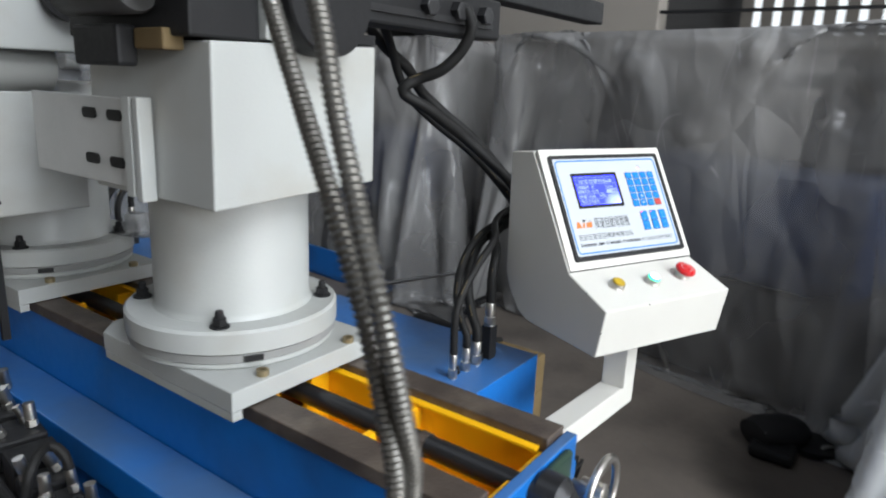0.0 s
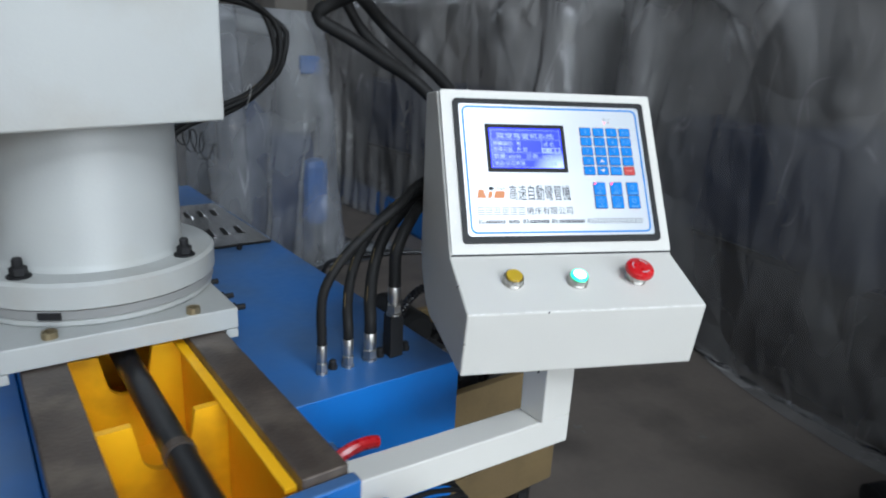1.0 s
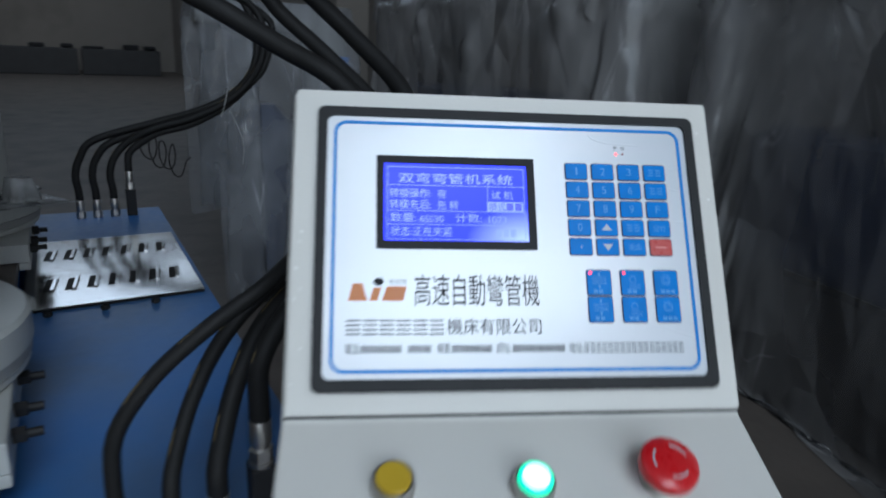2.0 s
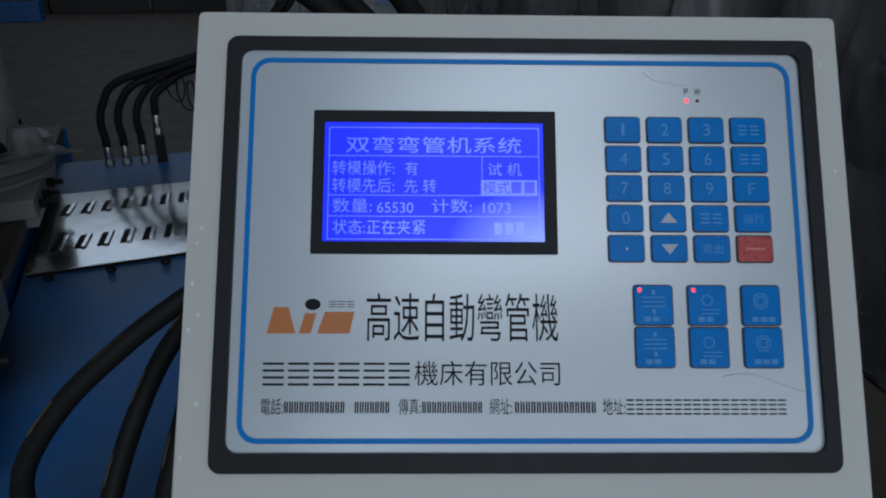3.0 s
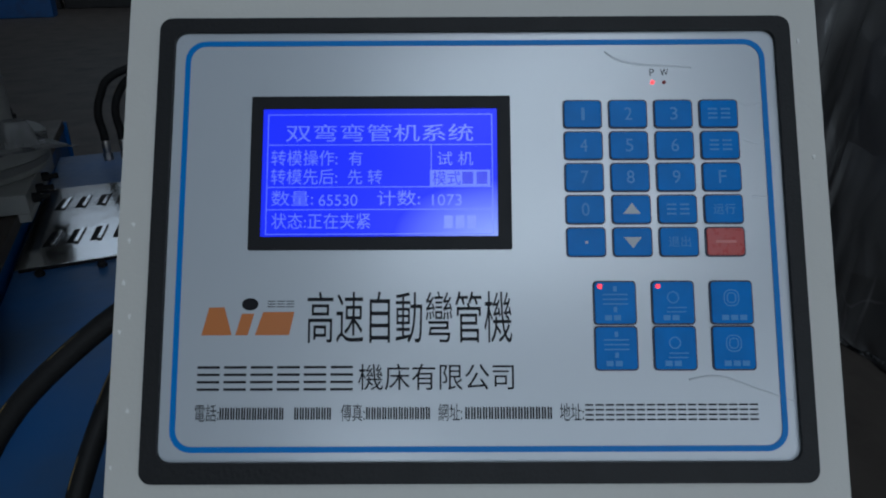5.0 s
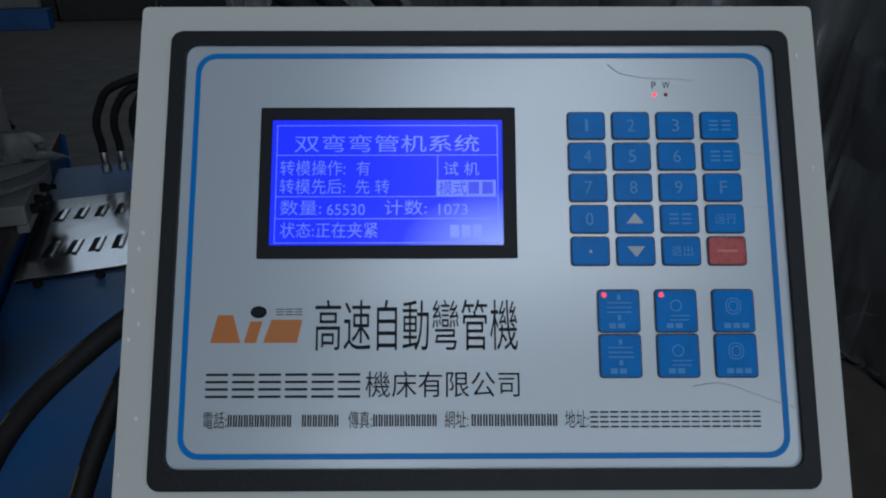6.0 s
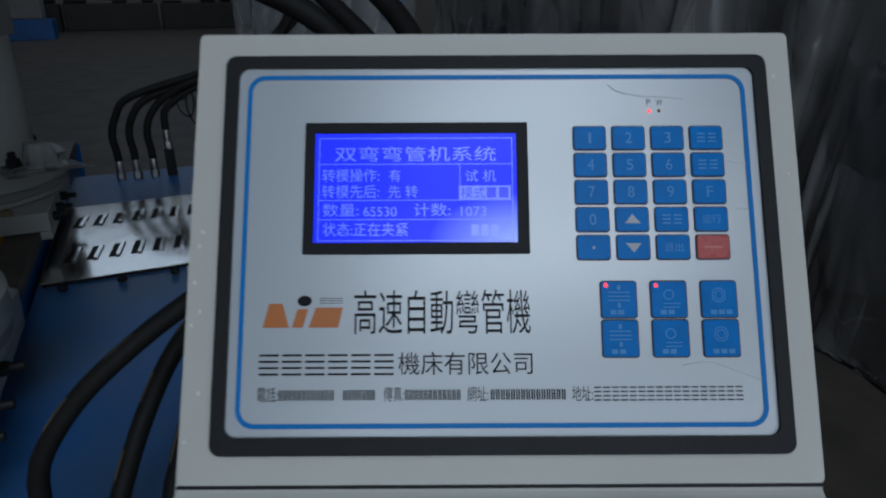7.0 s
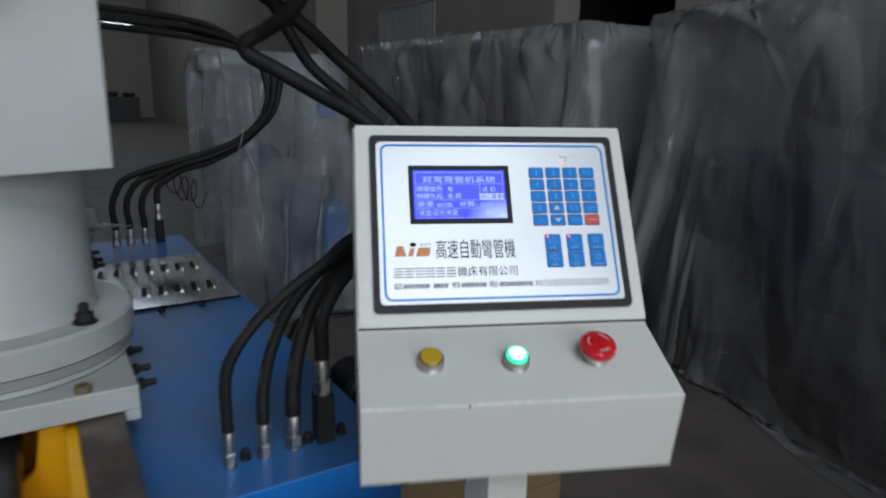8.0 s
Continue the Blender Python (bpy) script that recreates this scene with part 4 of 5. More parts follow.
# hoses that run from behind the console up to the swing arm
upper = [
    [(0.20, 0.19, 1.03), (0.20, 0.27, 1.11), (0.195, 0.36, 1.19), (0.16, 0.43, 1.25), (0.11, 0.47, 1.305), (0.045, 0.46, 1.355), (-0.015, 0.48, 1.40), (-0.09, 0.47, 1.445), (-0.19, 0.40, 1.47)],
    [(0.19, 0.17, 1.02), (0.16, 0.21, 1.09), (0.12, 0.27, 1.155), (0.08, 0.315, 1.205), (0.02, 0.325, 1.238), (-0.04, 0.335, 1.272), (-0.085, 0.365, 1.300), (-0.088, 0.36, 1.318), (-0.066, 0.345, 1.333), (-0.046, 0.30, 1.352), (-0.029, 0.27, 1.383), (-0.022, 0.25, 1.414), (-0.021, 0.24, 1.444), (-0.03, 0.25, 1.48)],
    [(0.17, 0.19, 1.02), (0.17, 0.26, 1.09), (0.16, 0.34, 1.16), (0.11, 0.42, 1.230), (0.055, 0.455, 1.285), (0.025, 0.47, 1.335), (-0.02, 0.46, 1.40), (-0.10, 0.42, 1.46)],
]
for u, r in zip(upper, (0.013, 0.0125, 0.0105)):
    h = thing("hydraulic_hose", u[0], "black hydraulic hose looping up to the swing arm", "hose", group="hydraulic hoses")
    run = part("hose", tube([tuple(Vector(q) - Vector(u[0])) for q in u], r, 12), RUBBER, h, smooth=True)
    hose_print([tuple(Vector(q) - Vector(u[0])) for q in u], r, run)
# hoses at the rear end of the tank
spread = ((0.0, 0.010), (0.010, -0.008), (-0.014, -0.004), (-0.004, -0.022))
for i in range(4):
    x = (-0.191, -0.150, -0.106, -0.062)[i]
    dy, dz = spread[i]
    p = (x, 1.56, 0.75)
    bend = [(x - 0.004, 1.56, 0.868), (x + 0.010, 1.562, 0.915), (x + 0.052, 1.562, 0.962 + 0.4 * dz)] if i < 3 else [(x + 0.002, 1.56, 0.915), (x + 0.012, 1.562, 0.935)]
    rt = bend + [(0.018, 1.56 + dy, 1.002 + dz), (0.105, 1.54 + dy, 1.028 + dz), (0.194, 1.518 + dy, 1.070 + dz * 0.7), (0.262, 1.50 + dy, 1.130 + dz * 0.6), (0.296 - 0.6 * dz, 1.49 + dy, 1.195 + dz), (0.305 - 1.5 * dz, 1.50 + dy, 1.270), (0.285 - 1.8 * dz, 1.52 + dy, 1.335 + dz), (0.21 - dz, 1.52 + dy, 1.385 + dz), (0.10, 1.49 + dy, 1.418 + 1.5 * dz), (-0.06, 1.44, 1.432 + 1.5 * dz), (-0.30, 1.36, 1.440 + 1.5 * dz)]
    hydraulic_hose(p, rt, 0.0100, "black hydraulic hose at the rear of the tank", i == 3)
tie = thing("cable_tie", (0.200, 1.515, 1.068), "thin white tie round the rear hoses with a loose end", "cable tie")
part("strap", tube([(-0.012, -0.02, -0.03), (0.0, -0.03, 0.02), (0.01, 0.0, 0.045), (0.0, 0.03, 0.0), (-0.01, 0.0, -0.035), (-0.012, -0.02, -0.03)], 0.0016, 6), GREYMACHINE, tie)
part("loose_end", tube([(0.01, -0.03, -0.02), (0.03, -0.04, -0.07), (0.04, -0.045, -0.12), (0.036, -0.04, -0.17)], 0.0007, 6), GREYMACHINE, tie)
coil = thing("wire_coil", (0.0, 1.60, 0.752), "loose thin black wire hanging in small loops behind the rear hoses", "wire")
loops = [(-0.02 + 0.0042 * k + 0.016 * math.cos(1.05 * k), 0.004 * (k % 5), 0.195 - 0.0026 * k + (0.034 + 0.005 * (k % 4)) * math.sin(1.05 * k)) for k in range(24)]
part("wire", tube([(-0.10, -0.03, 0.235), (-0.06, -0.02, 0.215)] + loops + [(0.10, 0.0, 0.140), (0.112, 0.0, 0.150)], 0.0022, 6), RUBBER, coil)

# ---- corrugated conduits ----
CONDUIT = material("conduit_metal", (0.13, 0.125, 0.115), 0.38, metal=0.75, vary=0.3)
for pts in ([(-0.655, 0.13, 1.46), (-0.678, 0.082, 1.40), (-0.711, 0.0, 1.30), (-0.747, -0.087, 1.20), (-0.760, -0.143, 1.10), (-0.752, -0.165, 1.0), (-0.735, -0.17, 0.9), (-0.715, -0.14, 0.78), (-0.70, -0.06, 0.70)],
            [(-0.700, 0.02, 1.46), (-0.716, -0.032, 1.40), (-0.740, -0.082, 1.30), (-0.767, -0.142, 1.20), (-0.773, -0.181, 1.10), (-0.750, -0.188, 1.0), (-0.712, -0.175, 0.9), (-0.69, -0.14, 0.78), (-0.68, -0.06, 0.70)]):
    base = Vector(pts[-1])
    c = thing("cable_conduit", base, "grey corrugated metal cable conduit hanging from the head", "conduit", group="cable conduits")
    part("corrugated_tube", tube([tuple(Vector(q) - base) for q in pts], 0.0105, 12, step=0.0042, ripple=0.12), CONDUIT, c, smooth=False)
    part("gland", turned([(0.016, 0.0), (0.018, 0.004), (0.018, 0.022), (0.013, 0.026)], 8, along((0, 0, 0), Vector(pts[-2]) - base)), CHROME, c, "hexagonal cable gland")

# ---- plastic-wrapped machines ----


def settle(x, rest, blocks, pegs, steps, sweeps, grip, shake, rng):
    """Lets a net of points x (rows, columns, 3) fall onto blocks (x0, x1, y0, y1, z0, z1) and round pegs (x, y, z, radius)."""
    v = np.zeros_like(x)
    ny, nx = x.shape[:2]
    pairs = []
    for a in (0, 1):
        pairs.append((np.s_[:, a:nx - 1:2], np.s_[:, a + 1:nx:2], rest, 0.5))
        pairs.append((np.s_[a:ny - 1:2, :], np.s_[a + 1:ny:2, :], rest, 0.5))
    for a in (0, 1):
        pairs.append((np.s_[a:ny - 1:2, :-1], np.s_[a + 1:ny:2, 1:], rest * 2 ** 0.5, 0.3))
        pairs.append((np.s_[a:ny - 1:2, 1:], np.s_[a + 1:ny:2, :-1], rest * 2 ** 0.5, 0.3))
    for step in range(steps):
        old = x.copy()
        v[..., 2] -= 9.8 * 0.016
        x += v * 0.97 * 0.016 + rng.normal(0, 1, x.shape) * shake * (1 - step / steps)
        for _ in range(sweeps):
            for a, b, r, k in pairs:
                d = x[b] - x[a]
                n = np.sqrt((d * d).sum(-1, keepdims=True)) + 1e-9
                c = d * ((n - r) / n) * np.where(n > r, k, k * 0.35)
                x[a] += c
                x[b] -= c
        held = x[..., 2] < 0.006
        x[..., 2][held] = 0.006
        for x0, x1, y0, y1, z0, z1 in blocks:
            near = np.stack((x[..., 0] - x0, x1 - x[..., 0], x[..., 1] - y0, y1 - x[..., 1], (z1 - x[..., 2]) * 0.3))
            inside, face = (near.min(0) > 0) & (x[..., 2] > z0), near.argmin(0)
            for k, (axis, value) in enumerate(((0, x0), (0, x1), (1, y0), (1, y1), (2, z1))):
                x[..., axis][inside & (face == k)] = value
            held |= inside
        for px, py, pz, pr in pegs:
            d = x - np.array((px, py, pz))
            n = np.sqrt((d * d).sum(-1))
            m = n < pr
            x[m] = np.array((px, py, pz)) + d[m] / (n[m][:, None] + 1e-9) * pr
            held |= m
        v = (x - old) / 0.016
        v[held] *= 1 - grip
    return x


def finer(x):
    """The same net with twice as many points each way."""
    ny, nx = x.shape[:2]
    out = np.zeros((2 * ny - 1, 2 * nx - 1, 3))
    out[::2, ::2] = x
    out[1::2, ::2] = (x[1:] + x[:-1]) / 2
    out[:, 1::2] = (out[:, 2::2] + out[:, :-2:2]) / 2
    return out


def film_sheet(name, loc, rz, size, over, blocks, pegs, seed, label, mat, rest=0.09, plan=((70, 14), (40, 12), (14, 8)), shake=0.003, slack=1.05):
    """A loose film laid over blocks: size (w, d, h) is the body under it, over the overhang on the
    -x, +x, -y and +y sides; it falls, folds and comes to rest."""
    w, d, h = size
    rng = np.random.RandomState(seed)
    u, t = np.meshgrid(np.arange(-w / 2 - over[0], w / 2 + over[1], rest), np.arange(-d / 2 - over[2], d / 2 + over[3], rest))
    ex, ey = np.maximum(0, np.abs(u) - w / 2), np.maximum(0, np.abs(t) - d / 2)
    both = np.minimum(ex, ey)
    x = np.stack((np.sign(u) * (np.minimum(np.abs(u), w / 2) + 0.30 * both + 0.02 * (ex > 0)), np.sign(t) * (np.minimum(np.abs(t), d / 2) + 0.30 * both + 0.02 * (ey > 0)), h + 0.02 - 0.98 * np.maximum(ex, ey)), -1)
    x += rng.normal(0, 0.012, x.shape)
    for k, (steps, sweeps) in enumerate(plan):
        if k:
            x, rest = finer(x), rest / 2
        x = settle(x, rest * slack, blocks, pegs, steps, sweeps, 0.6, shake / (1 + k), rng)
    ny, nx = x.shape[:2]
    grid = np.arange(ny * nx).reshape(ny, nx)
    faces = np.stack((grid[:-1, :-1], grid[:-1, 1:], grid[1:, 1:], grid[1:, :-1]), -1).reshape(-1, 4)
    me = bpy.data.meshes.new(name)
    me.from_pydata(x.reshape(-1, 3).tolist(), [], faces.tolist())
    me.materials.append(mat)
    me.polygons.foreach_set("use_smooth", np.ones(len(faces), bool))
    ob = new(name, me)
    ob.matrix_world = pose(*loc, 0, 0, rz)
    return tagged(ob, label, "plastic sheet")


def wrapped_machine(cx, cy, w, d, h, rz, over, bulges, seed, label, plan, slack, mat):
    """A dark machine with two columns, and the film that lies over it."""
    mc = thing("wrapped_machine", (cx, cy, 0), "dark workshop machine standing under plastic film", "machine", rz, group="wrapped machines")
    part("base", box(-w / 2 + 0.10, w / 2 - 0.06, -d / 2 + 0.08, d / 2 - 0.08, 0.0, 0.50, 0.05), DARKMACHINE, mc, smooth=True)
    part("tank", box(-w / 2 + 0.07, w / 2 - 0.3, -d / 2.6, d / 2.9, 0.501, 1.02, 0.08), NAVY, mc, "dark blue body", smooth=True)
    part("column", turned([(0.18, 1.021), (0.20, 1.05), (0.17, h - 0.30), (0.09, h - 0.06)], 24, pose(0.05, -d / 2 + 0.55, 0)), DARKMACHINE, mc, smooth=True)
    part("column", turned([(0.20, 1.021), (0.22, 1.05), (0.19, h - 0.28), (0.10, h - 0.06)], 24, pose(-0.05, d / 2 - 0.75, 0)), DARKMACHINE, mc, smooth=True)
    part("beam", tube([(-w / 2 + 0.20, -d / 2 + 0.14, h - 0.21), (-w / 2 + 0.20, -d / 2 + 0.74, h - 0.20)], 0.03, 16, straight=True), IRON, mc, smooth=True)
    part("handle", turned([(0.03, 0), (0.045, 0.01), (0.045, 0.07), (0.03, 0.08)], 16, pose(-w / 2 + 0.20, -d / 2 + 0.34, h - 0.207, 90, 0, 0)), IRON, mc, smooth=True)
    blocks = [(-w / 2 + 0.08, w / 2 - 0.04, -d / 2 + 0.06, d / 2 - 0.06, -1.0, 0.52), (-w / 2 + 0.05, w / 2 - 0.28, -d / 2.6, d / 2.9, 0.4, 1.04),
              (-w / 2 + 0.11, w / 2 - 0.10, -d / 2 + 0.10, d / 2 - 0.10, 0.9, h - 0.1), (-w / 2 - 0.02, w / 2 + 0.02, -d / 2 - 0.02, d / 2 + 0.02, h - 0.15, h)]
    pegs = []
    for y, z, out, r in bulges:
        pegs.append((-w / 2 - out + r, y, z, r))
    film_sheet("plastic_sheet", (cx, cy, 0), rz, (w, d, h), over, blocks, pegs, seed, label, mat, plan=plan, slack=slack)
    return mc


wrapped_machine(2.405, 0.325, 1.09, 2.35, 1.60, -12, (1.46, 0.9, 1.46, 1.2), ((0.14, 1.43, 0.11, 0.10), (-0.165, 1.16, 0.06, 0.10), (0.755, 1.46, 0.07, 0.10), (-0.425, 1.48, 0.07, 0.10), (-0.775, 1.30, 0.07, 0.10)),
                3, "dusty clear plastic sheet draped over a dark machine", ((90, 14), (45, 12), (16, 8)), 1.10, FILM)
wrapped_machine(2.435, 3.12, 1.03, 2.76, 1.58, 0, (1.24, 0.9, 1.24, 0.9), ((-1.0, 1.45, 0.07, 0.10), (-0.2, 1.25, 0.08, 0.10), (0.4, 1.42, 0.07, 0.10)),
                7, "dusty clear plastic sheet over a second machine, hem off the floor", ((80, 14), (40, 12), (8, 8)), 1.07, FILM)
bag = thing("wrapped_machine", (0.98, 2.85, 0), "blue and grey machine bundled in crumpled clear plastic", "machine", group="wrapped machines")
part("base", box(-0.26, 0.10, -0.05, 0.25, 0.0, 0.75, 0.06), NAVY, bag)
part("column", turned([(0.10, 0.76), (0.12, 0.80), (0.11, 1.25), (0.05, 1.42)], 20, pose(0.02, 0.05, 0)), GREYMACHINE, bag, smooth=True)
part("body", box(-0.02, 0.13, -0.165, -0.051, 0.22, 0.62, 0.05), BLUE, bag, "bright blue panel")
part("label_plate", box(-0.02, 0.10, -0.10, -0.07, 1.09, 1.19, 0.01), BLUE, bag, "blue label plate")
part("cover", turned([(0.12, 0.02), (0.14, 0.06), (0.13, 0.85), (0.05, 0.95)], 20, pose(-0.31, 0.0, 0)), NAVY, bag, smooth=True)
part("arm", tube([(0.02, 0.05, 1.30), (-0.30, 0.04, 1.34), (-0.62, 0.02, 1.36)], 0.045, 14), GREYMACHINE, bag, "grey side arm", smooth=True)
film_sheet("plastic_sheet", (0.98, 2.85, 0), 8, (0.90, 0.36, 1.42), (1.04, 0.72, 1.04, 0.80), [(-0.60, 0.16, -0.17, 0.17, -1.0, 0.98), (-0.66, 0.15, -0.13, 0.15, 1.1, 1.42)], (), 11,
           "crumpled clear plastic sheet over a small blue machine", BAGFILM, rest=0.07, plan=((80, 14), (40, 12), (12, 8)), shake=0.004, slack=1.06)
for x, y, rz in ((2.05, 3.55, -5), ):
    channel = thing("steel_channel", (x, y, 0), "long blue painted steel channel lying on the floor", "steel channel", rz)
    part("web", box(-0.13, 0.13, -1.5, 1.2, 0.0, 0.02, 0.002), BLUE, channel)
    for s in (-1, 1):
        part("flange", box(s * 0.13 - 0.01, s * 0.13 + 0.01, -1.5, 1.2, 0.021, 0.20, 0.002), BLUE, channel)
film_sheet("plastic_sheet", (1.14, -0.99, 0), 0, (0.56, 0.66, 0.86), (0.80, 0.80, 0.80, 0.80), [(-0.28, 0.28, -0.33, 0.33, -1.0, 0.86)], (), 17, "stack of boxes covered with pale smooth plastic film", PALEFILM, plan=((60, 12), (30, 10)), shake=0.0006, slack=1.01)
heap = thing("stacked_box", (1.14, -0.99, 0), "grey box under the plastic film", "box")
part("body", box(-0.27, 0.27, -0.32, 0.32, 0, 0.84, 0.02), GREYMACHINE, heap)

# far end of the hall
far_bench = thing("workshop_machine", (-3.0, 20.5, 0), "blue machine under white plastic far down the hall", "machine")
part("base", box(-0.8, 0.8, -0.5, 0.5, 0.0, 0.5, 0.02), BLUE, far_bench)
part("body", box(-0.6, 0.6, -0.4, 0.4, 0.5, 1.5, 0.05), GREYMACHINE, far_bench)
tagged(link_mesh("trim_post", box(3.0, 3.45, 8.0, 8.45, 0, HIGH, 0.01), PLASTER), "pale plastered column beside the wall", "column", kind="structure")
for k, (x, w) in enumerate(((-3.6, 2.5), (-0.9, 2.7), (1.7, 2.3))):
    dark = thing("workshop_machine", (x, 24.2, 0), "dark low workshop machine along the end wall", "machine", group="far machines")
    part("bed", box(-w / 2, w / 2, -0.4, 0.4, 0.0, 0.80, 0.03), DARKMACHINE, dark)
    part("headstock", box(-w / 2 + 0.05, -w / 2 + 0.65, -0.35, 0.35, 0.801, 0.98 - 0.05 * k, 0.04), IRON, dark)
    part("carriage", box(0.05 * k, 0.42 + 0.05 * k, -0.38, 0.3, 0.801, 0.90 + 0.03 * k, 0.03), IRON, dark)
    part("tailstock", box(w / 2 - 0.45, w / 2 - 0.1, -0.25, 0.25, 0.801, 0.94, 0.05), IRON, dark)

# ---- crate and floor clutter ----
crate = thing("wooden_crate", (0.33, 0.51, 0), "rough brown chipboard crate on small castors", "crate")
for k in range(3):
    z0 = 0.150 + 0.119 * k
    part("plank", box(-0.23, 0.235, -0.222, -0.20, z0, z0 + 0.117, 0.002), WOOD, crate)
    part("plank", box(0.213, 0.235, -0.198, 0.24, z0, z0 + 0.117, 0.002), WOOD, crate)
    part("plank", box(-0.23, -0.208, -0.198, 0.24, z0, z0 + 0.117, 0.002), WOOD, crate)
    part("plank", box(-0.23, 0.235, 0.242, 0.264, z0, z0 + 0.117, 0.002), WOOD, crate)
part("floor_board", box(-0.206, 0.211, -0.196, 0.238, 0.152, 0.170), WOOD, crate)
for x in (-0.19, 0.20):
    for y in (-0.16, 0.2):
        w = part("castor", turned([(0.050, -0.014), (0.055, -0.01), (0.055, 0.01), (0.050, 0.014)], 20, pose(x, y, 0.056, 90, 0, 40)), RUBBER, crate, smooth=True)
        part("fork", box(x - 0.02, x + 0.02, y - 0.02, y + 0.02, 0.112, 0.148), CHROME, w)
scrap_heap = thing("scrap_heap", (0.33, 0.51, 0.170), "dark greasy offcuts and cable heaped in the crate", "scrap")
rng = random.Random(4)
for k in range(9):
    x, y, h = rng.uniform(-0.15, 0.15), rng.uniform(-0.13, 0.17), rng.uniform(0.24, 0.37)
    part("offcut", box(-0.045, 0.045, -0.035, 0.035, 0.001, h, 0.006), IRON if k % 3 else DARKMACHINE, scrap_heap, m=pose(x, y, 0, 0, 0, rng.uniform(0, 90)))
for k in range(3):
    part("cable", tube([(-0.16 + 0.05 * k, -0.14, 0.36), (-0.05, -0.10 + 0.05 * k, 0.40), (0.06 + 0.03 * k, -0.12, 0.39), (0.15, 0.02 * k, 0.34)], 0.008, 8), RUBBER, scrap_heap, smooth=True)
motor = thing("cast_iron_part", (1.46, -0.30, 0), "dark greasy cast iron part lying on the floor", "machine part")
squash = Matrix.Diagonal((1, 1, 0.62, 1))
part("body", turned([(0.02, -0.12), (0.075, -0.11), (0.095, -0.05), (0.090, 0.06), (0.06, 0.11), (0.0, 0.115)], 18, squash @ pose(0, 0, 0.096, 90, 0, 50)), IRON, motor, smooth=True)
part("lug", box(-0.17, -0.05, -0.09, 0.07, 0.001, 0.055, 0.02), IRON, motor)
part("flange", turned([(0.05, 0), (0.10, 0.01), (0.10, 0.03), (0.05, 0.04)], 18, pose(0.06, -0.12, 0.001)), IRON, motor, smooth=True)
rod = thing("bent_rod", (0.07, 0.70, 0.0), "thin black bent rod standing beside the tank", "rod")
part("bar", tube([(0.0, 0.0, 0.0), (0.0, 0.0, 0.60), (0.01, -0.004, 0.70), (0.04, -0.02, 0.735), (0.16, -0.08, 0.75), (0.34, -0.16, 0.755)], 0.006, 8), SCREW, rod, smooth=True)
part("foot", tube([(0.34, -0.16, 0.755), (0.345, -0.162, 0.45), (0.345, -0.162, 0.0)], 0.006, 8), SCREW, rod, smooth=True)
pump = thing("pump_motor", (0.10, 0.36, 0.0), "dark electric pump motor beside the tank", "motor")
part("stand", box(-0.07, 0.10, -0.05, 0.14, 0.0, 0.62, 0.004), DARKMACHINE, pump)
part("body", turned([(0.035, 0), (0.046, 0.01), (0.046, 0.15), (0.035, 0.16)], 24, pose(0.02, 0.12, 0.668, 90, 0, 0)), IRON, pump, smooth=True)
part("flexible_conduit", tube([(-0.06, -0.05, 0.70), (-0.02, -0.09, 0.79), (0.06, -0.10, 0.80), (0.14, -0.08, 0.78)], 0.009, 10, step=0.004, ripple=0.12), SCREW, pump)
OILSPOT = material("dried_oil", (0.11, 0.105, 0.095), 0.5, vary=0.4, scale=60)
drips = thing("oil_spots", (1.0, 0.55, 0.0), "dark oil drips on the concrete", "stain", kind="stuff")
b = None
for x, y, r in ((0.02, 0.03, 0.016), (-0.22, 0.05, 0.010), (0.35, -0.25, 0.014), (0.12, -0.45, 0.008), (0.27, 0.1, 0.006)):
    for k in range(4):
        q = r * (0.75, 0.45, 0.35, 0.22)[k]
        b = turned([(q, 0.0004), (q * 0.7, 0.0008), (0, 0.0010)], 11, pose(x + k * r * math.cos(9 * x + 2.1 * k), y + k * r * math.sin(7 * y + 2.1 * k), 0.0001 * k, 0, 0, 400 * x + 50 * k) @ Matrix.Diagonal((1.6, 0.7, 1, 1)), b)
part("spots", b, OILSPOT, drips)
wires = thing("cable_bundle", (-0.20, -0.02, 0.0), "coil of black cable hanging below the tank front", "cable")
for k in range(6):
    part("loop", tube([(-0.10 + 0.004 * k, -0.02 - 0.012 * k, 0.60), (-0.04, -0.05 - 0.012 * k, 0.645 - 0.006 * k), (0.08, -0.05 - 0.012 * k, 0.64 - 0.006 * k), (0.16, -0.03 - 0.01 * k, 0.55), (0.18, -0.02, 0.3), (0.16, 0.0, 0.006)], 0.004, 8), RUBBER, wires, smooth=True)

# handwheel beside the bed's front end
wheel = thing("handwheel", (-0.270, -0.205, 0.672), "chrome plated handwheel on the bed's front end", "handwheel")
rim = [(0.062 * math.cos(2 * math.pi * i / 40), -0.03, 0.062 * math.sin(2 * math.pi * i / 40)) for i in range(41)]
part("rim", tube(rim, 0.007, 12, straight=True), CHROME, wheel, smooth=True)
part("hub", turned([(0.018, -0.006), (0.018, 0.034), (0.012, 0.038)], 20, pose(0, 0, 0, 90, 0, 0)), CHROME, wheel, smooth=True)
part("shaft", tube([(0, 0.005, 0), (0, 0.06, 0)], 0.009, 10, straight=True), CHROME, wheel, smooth=True)
part("bearing", box(-0.04, 0.03, 0.03, 0.065, -0.035, 0.03, 0.006), BLUE, wheel)
for a in range(3):
    w = radians(70 + 120 * a)
    part("spoke", tube([(0.016 * math.cos(w), -0.012, 0.016 * math.sin(w)), (0.060 * math.cos(w), -0.03, 0.060 * math.sin(w))], 0.007, 8, straight=True), CHROME, wheel, smooth=True)
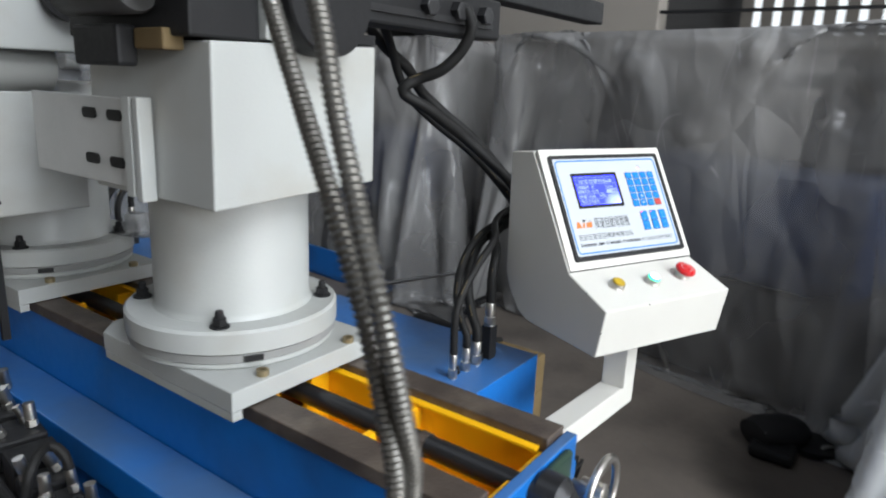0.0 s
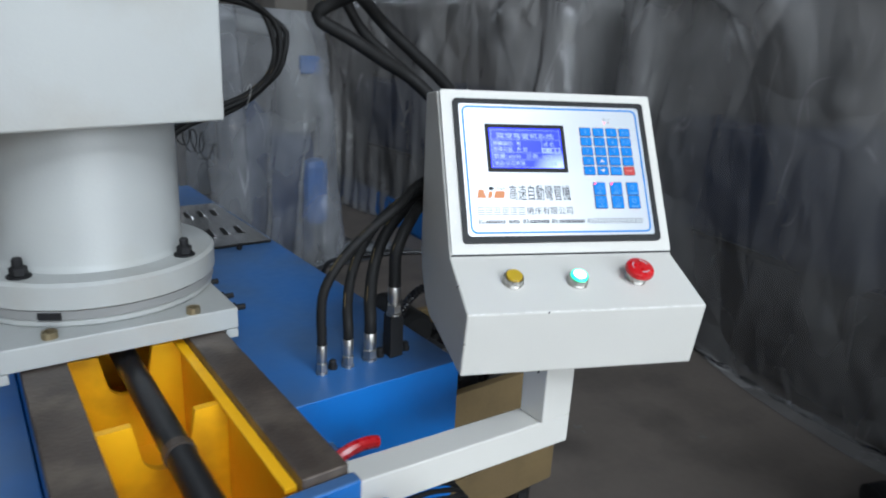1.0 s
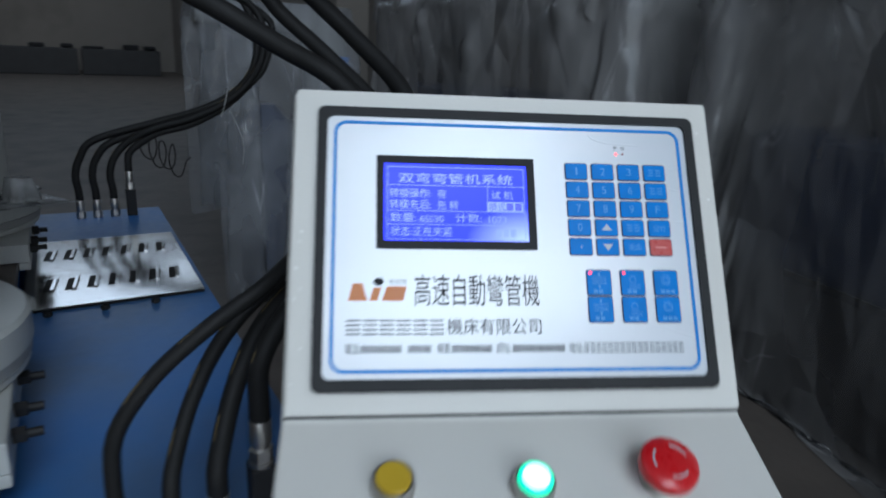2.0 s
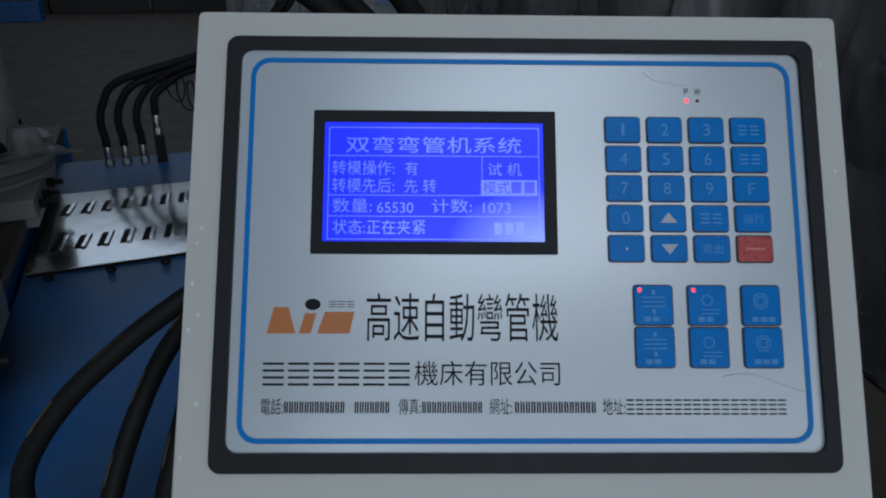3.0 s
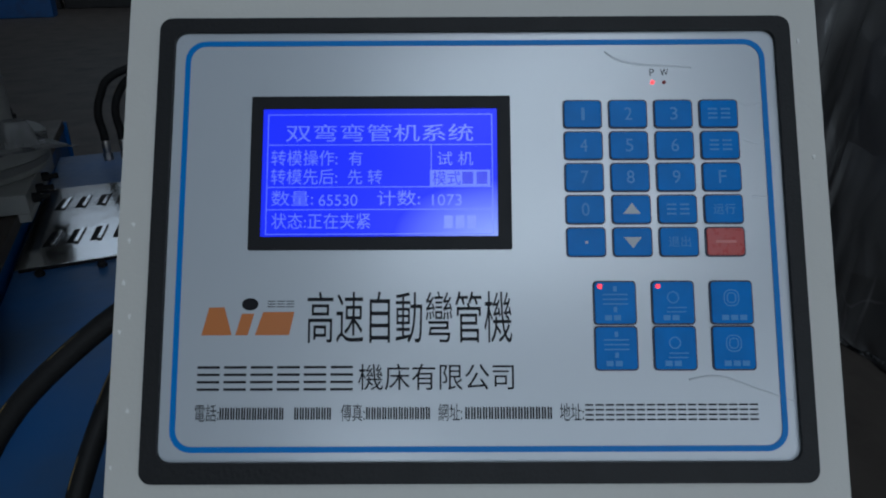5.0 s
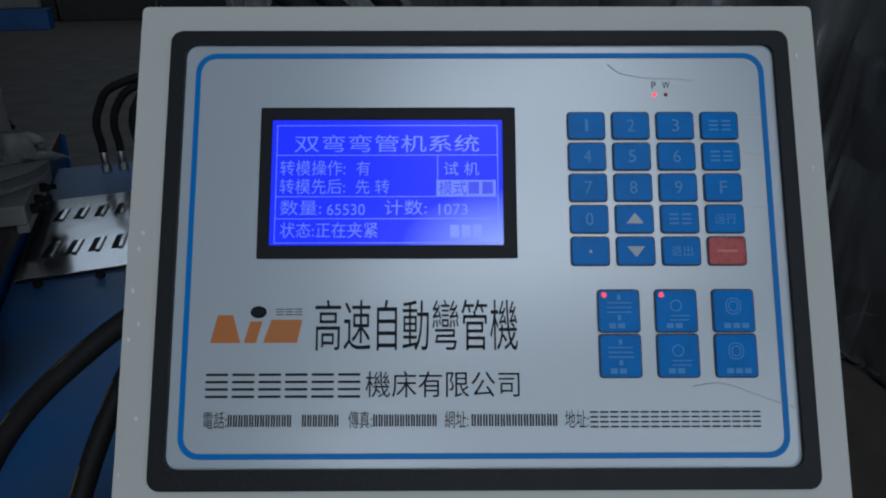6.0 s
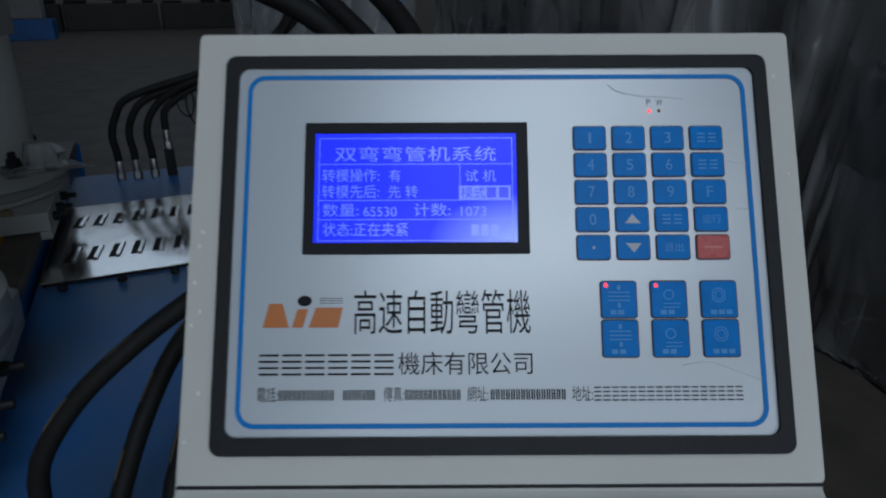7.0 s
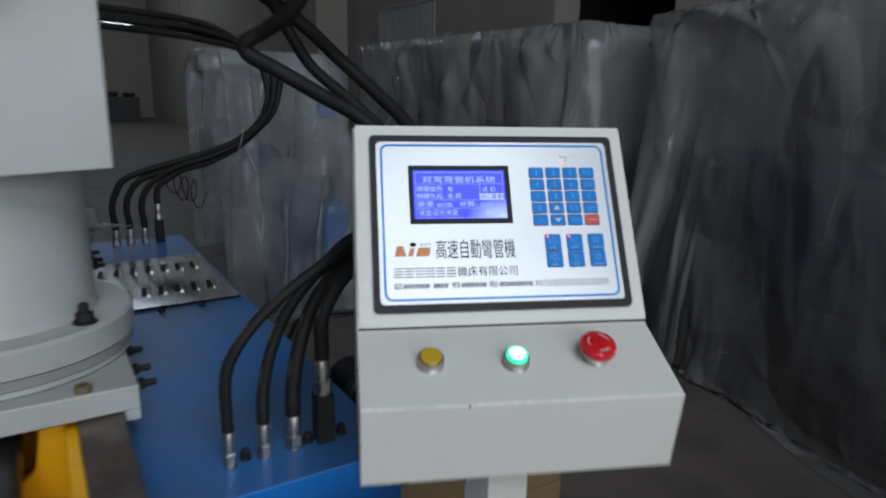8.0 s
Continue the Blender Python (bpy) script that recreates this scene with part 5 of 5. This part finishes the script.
boss = thing("screw_boss", (-0.385, -0.20, 0.745), "dark green cast bearing boss at the lead screw end", "bearing")
part("body", turned([(0.030, 0.0), (0.036, 0.008), (0.034, 0.04), (0.020, 0.055), (0.0, 0.058)], 20, pose(-0.06, 0.0, 0.012, 90, 0, 0)), SCREW, boss, smooth=True)
part("flange", box(-0.045, 0.03, -0.014, -0.001, -0.03, 0.042, 0.005), material("dark_green_paint", (0.012, 0.035, 0.022), 0.45, vary=0.3), boss, "dark green flange")
# drain valve with red lever
valve = thing("ball_valve", (-0.235, 0.02, 0.66), "ball valve with a red lever on the tank front", "valve")
part("body", hexagon(0.016, -0.024, 0.03, m=pose(0, 0, 0, 90, 0, 0)), CHROME, valve)
part("lever", tube([(-0.015, -0.03, 0.02), (0.01, -0.034, 0.032), (0.035, -0.034, 0.034), (0.055, -0.034, 0.030)], 0.010, 10), RED, valve, "red plastic lever sleeve", smooth=True)

# valve manifold on the far side of the bed
man = thing("valve_manifold", (-0.80, 0.49, 0.0), "black hydraulic valve manifold with bright fittings beside the bed", "valve block", -9)
part("stand", box(-0.14, 0.02, -0.40, 0.40, 0.0, 0.50, 0.004), BLUE, man)
part("block", box(-0.07, 0.05, -0.38, 0.60, 0.501, 0.58, 0.004), IRON, man)
rng = random.Random(9)
y = -0.35
while y < 0.56:
    w, h = rng.uniform(0.022, 0.036), rng.uniform(0.03, 0.06)
    part("valve_body", box(-0.055 + rng.uniform(0, 0.015), 0.04 - rng.uniform(0, 0.015), y - w, y + w, 0.581, 0.581 + h, 0.005), IRON, man)
    for x in (-0.026, 0.022):
        if rng.random() < 0.25:
            continue
        k = rng.uniform(0.8, 1.2)
        b = hexagon(0.011 * k, 0.0, 0.014)
        turned([(0.008 * k, 0.014), (0.010 * k, 0.017), (0.010 * k, 0.017 + 0.028 * k)], 14, bm=b)
        f = part("fitting", b, CHROME, man, "bright hose fitting", pose(x + rng.uniform(-0.006, 0.006), y + rng.uniform(-0.01, 0.01), 0.582 + h, rng.uniform(-12, 12), rng.uniform(-25, 8), 0), True)
        top = 0.045 * k
        if rng.random() < 0.3:
            part("hose", tube([(0, 0, top), (-0.002, 0.0, top + 0.03), (-0.02, rng.uniform(-0.02, 0.02), top + 0.05), (-0.06, rng.uniform(-0.03, 0.03), top + 0.03), (-0.09, 0.0, top - 0.08)], 0.0085, 9), RUBBER, f, smooth=True)
    y += 2 * w + rng.uniform(0.008, 0.03)
for k in range(3):
    part("hose", tube([(-0.07 - 0.012 * k, -0.40, 0.44), (-0.075 - 0.02 * k, -0.30, 0.59), (-0.07 - 0.016 * k, -0.1, 0.645), (-0.078 - 0.016 * k, 0.12, 0.65), (-0.07 - 0.016 * k, 0.34, 0.64), (-0.08 - 0.012 * k, 0.52, 0.60), (-0.10, 0.60, 0.40)], 0.009, 10), RUBBER, man, smooth=True)

# crumpled film left on the far column's flange
film_sheet("film_scrap", (-0.305, 1.10, 0.905), 25, (0.06, 0.09, 0.06), (0.08, 0.08, 0.09, 0.09), [(-0.02, 0.03, -0.03, 0.03, -1.0, 0.05)], [(0.03, 0.03, 0.03, 0.02)], 23, "crumpled scrap of clear film on the far flange", SCRAPFILM, rest=0.012, plan=((14, 8), (6, 6)), shake=0.0016)

# fluorescent lamp far down the hall
lamp = thing("fluorescent_lamp", (2.5, 19.0, 2.74), "lit fluorescent tube hanging far down the hall", "lamp")
part("tube", tube([(-1.05, 0, 0.0), (1.05, 0, 0.06)], 0.03, 10, straight=True), glowing("lit_tube", (0.95, 0.98, 1.0), 4.0), lamp, "glowing white tube")
part("batten", box(-1.08, 1.08, -0.05, 0.05, 0.09, 0.14), PAINTBAR, lamp)
for x in (-0.9, 0.9):
    part("hanger", turned([(0.006, 0.14), (0.006, HIGH - 2.74)], 6, pose(x, 0, 0)), IRON, lamp)
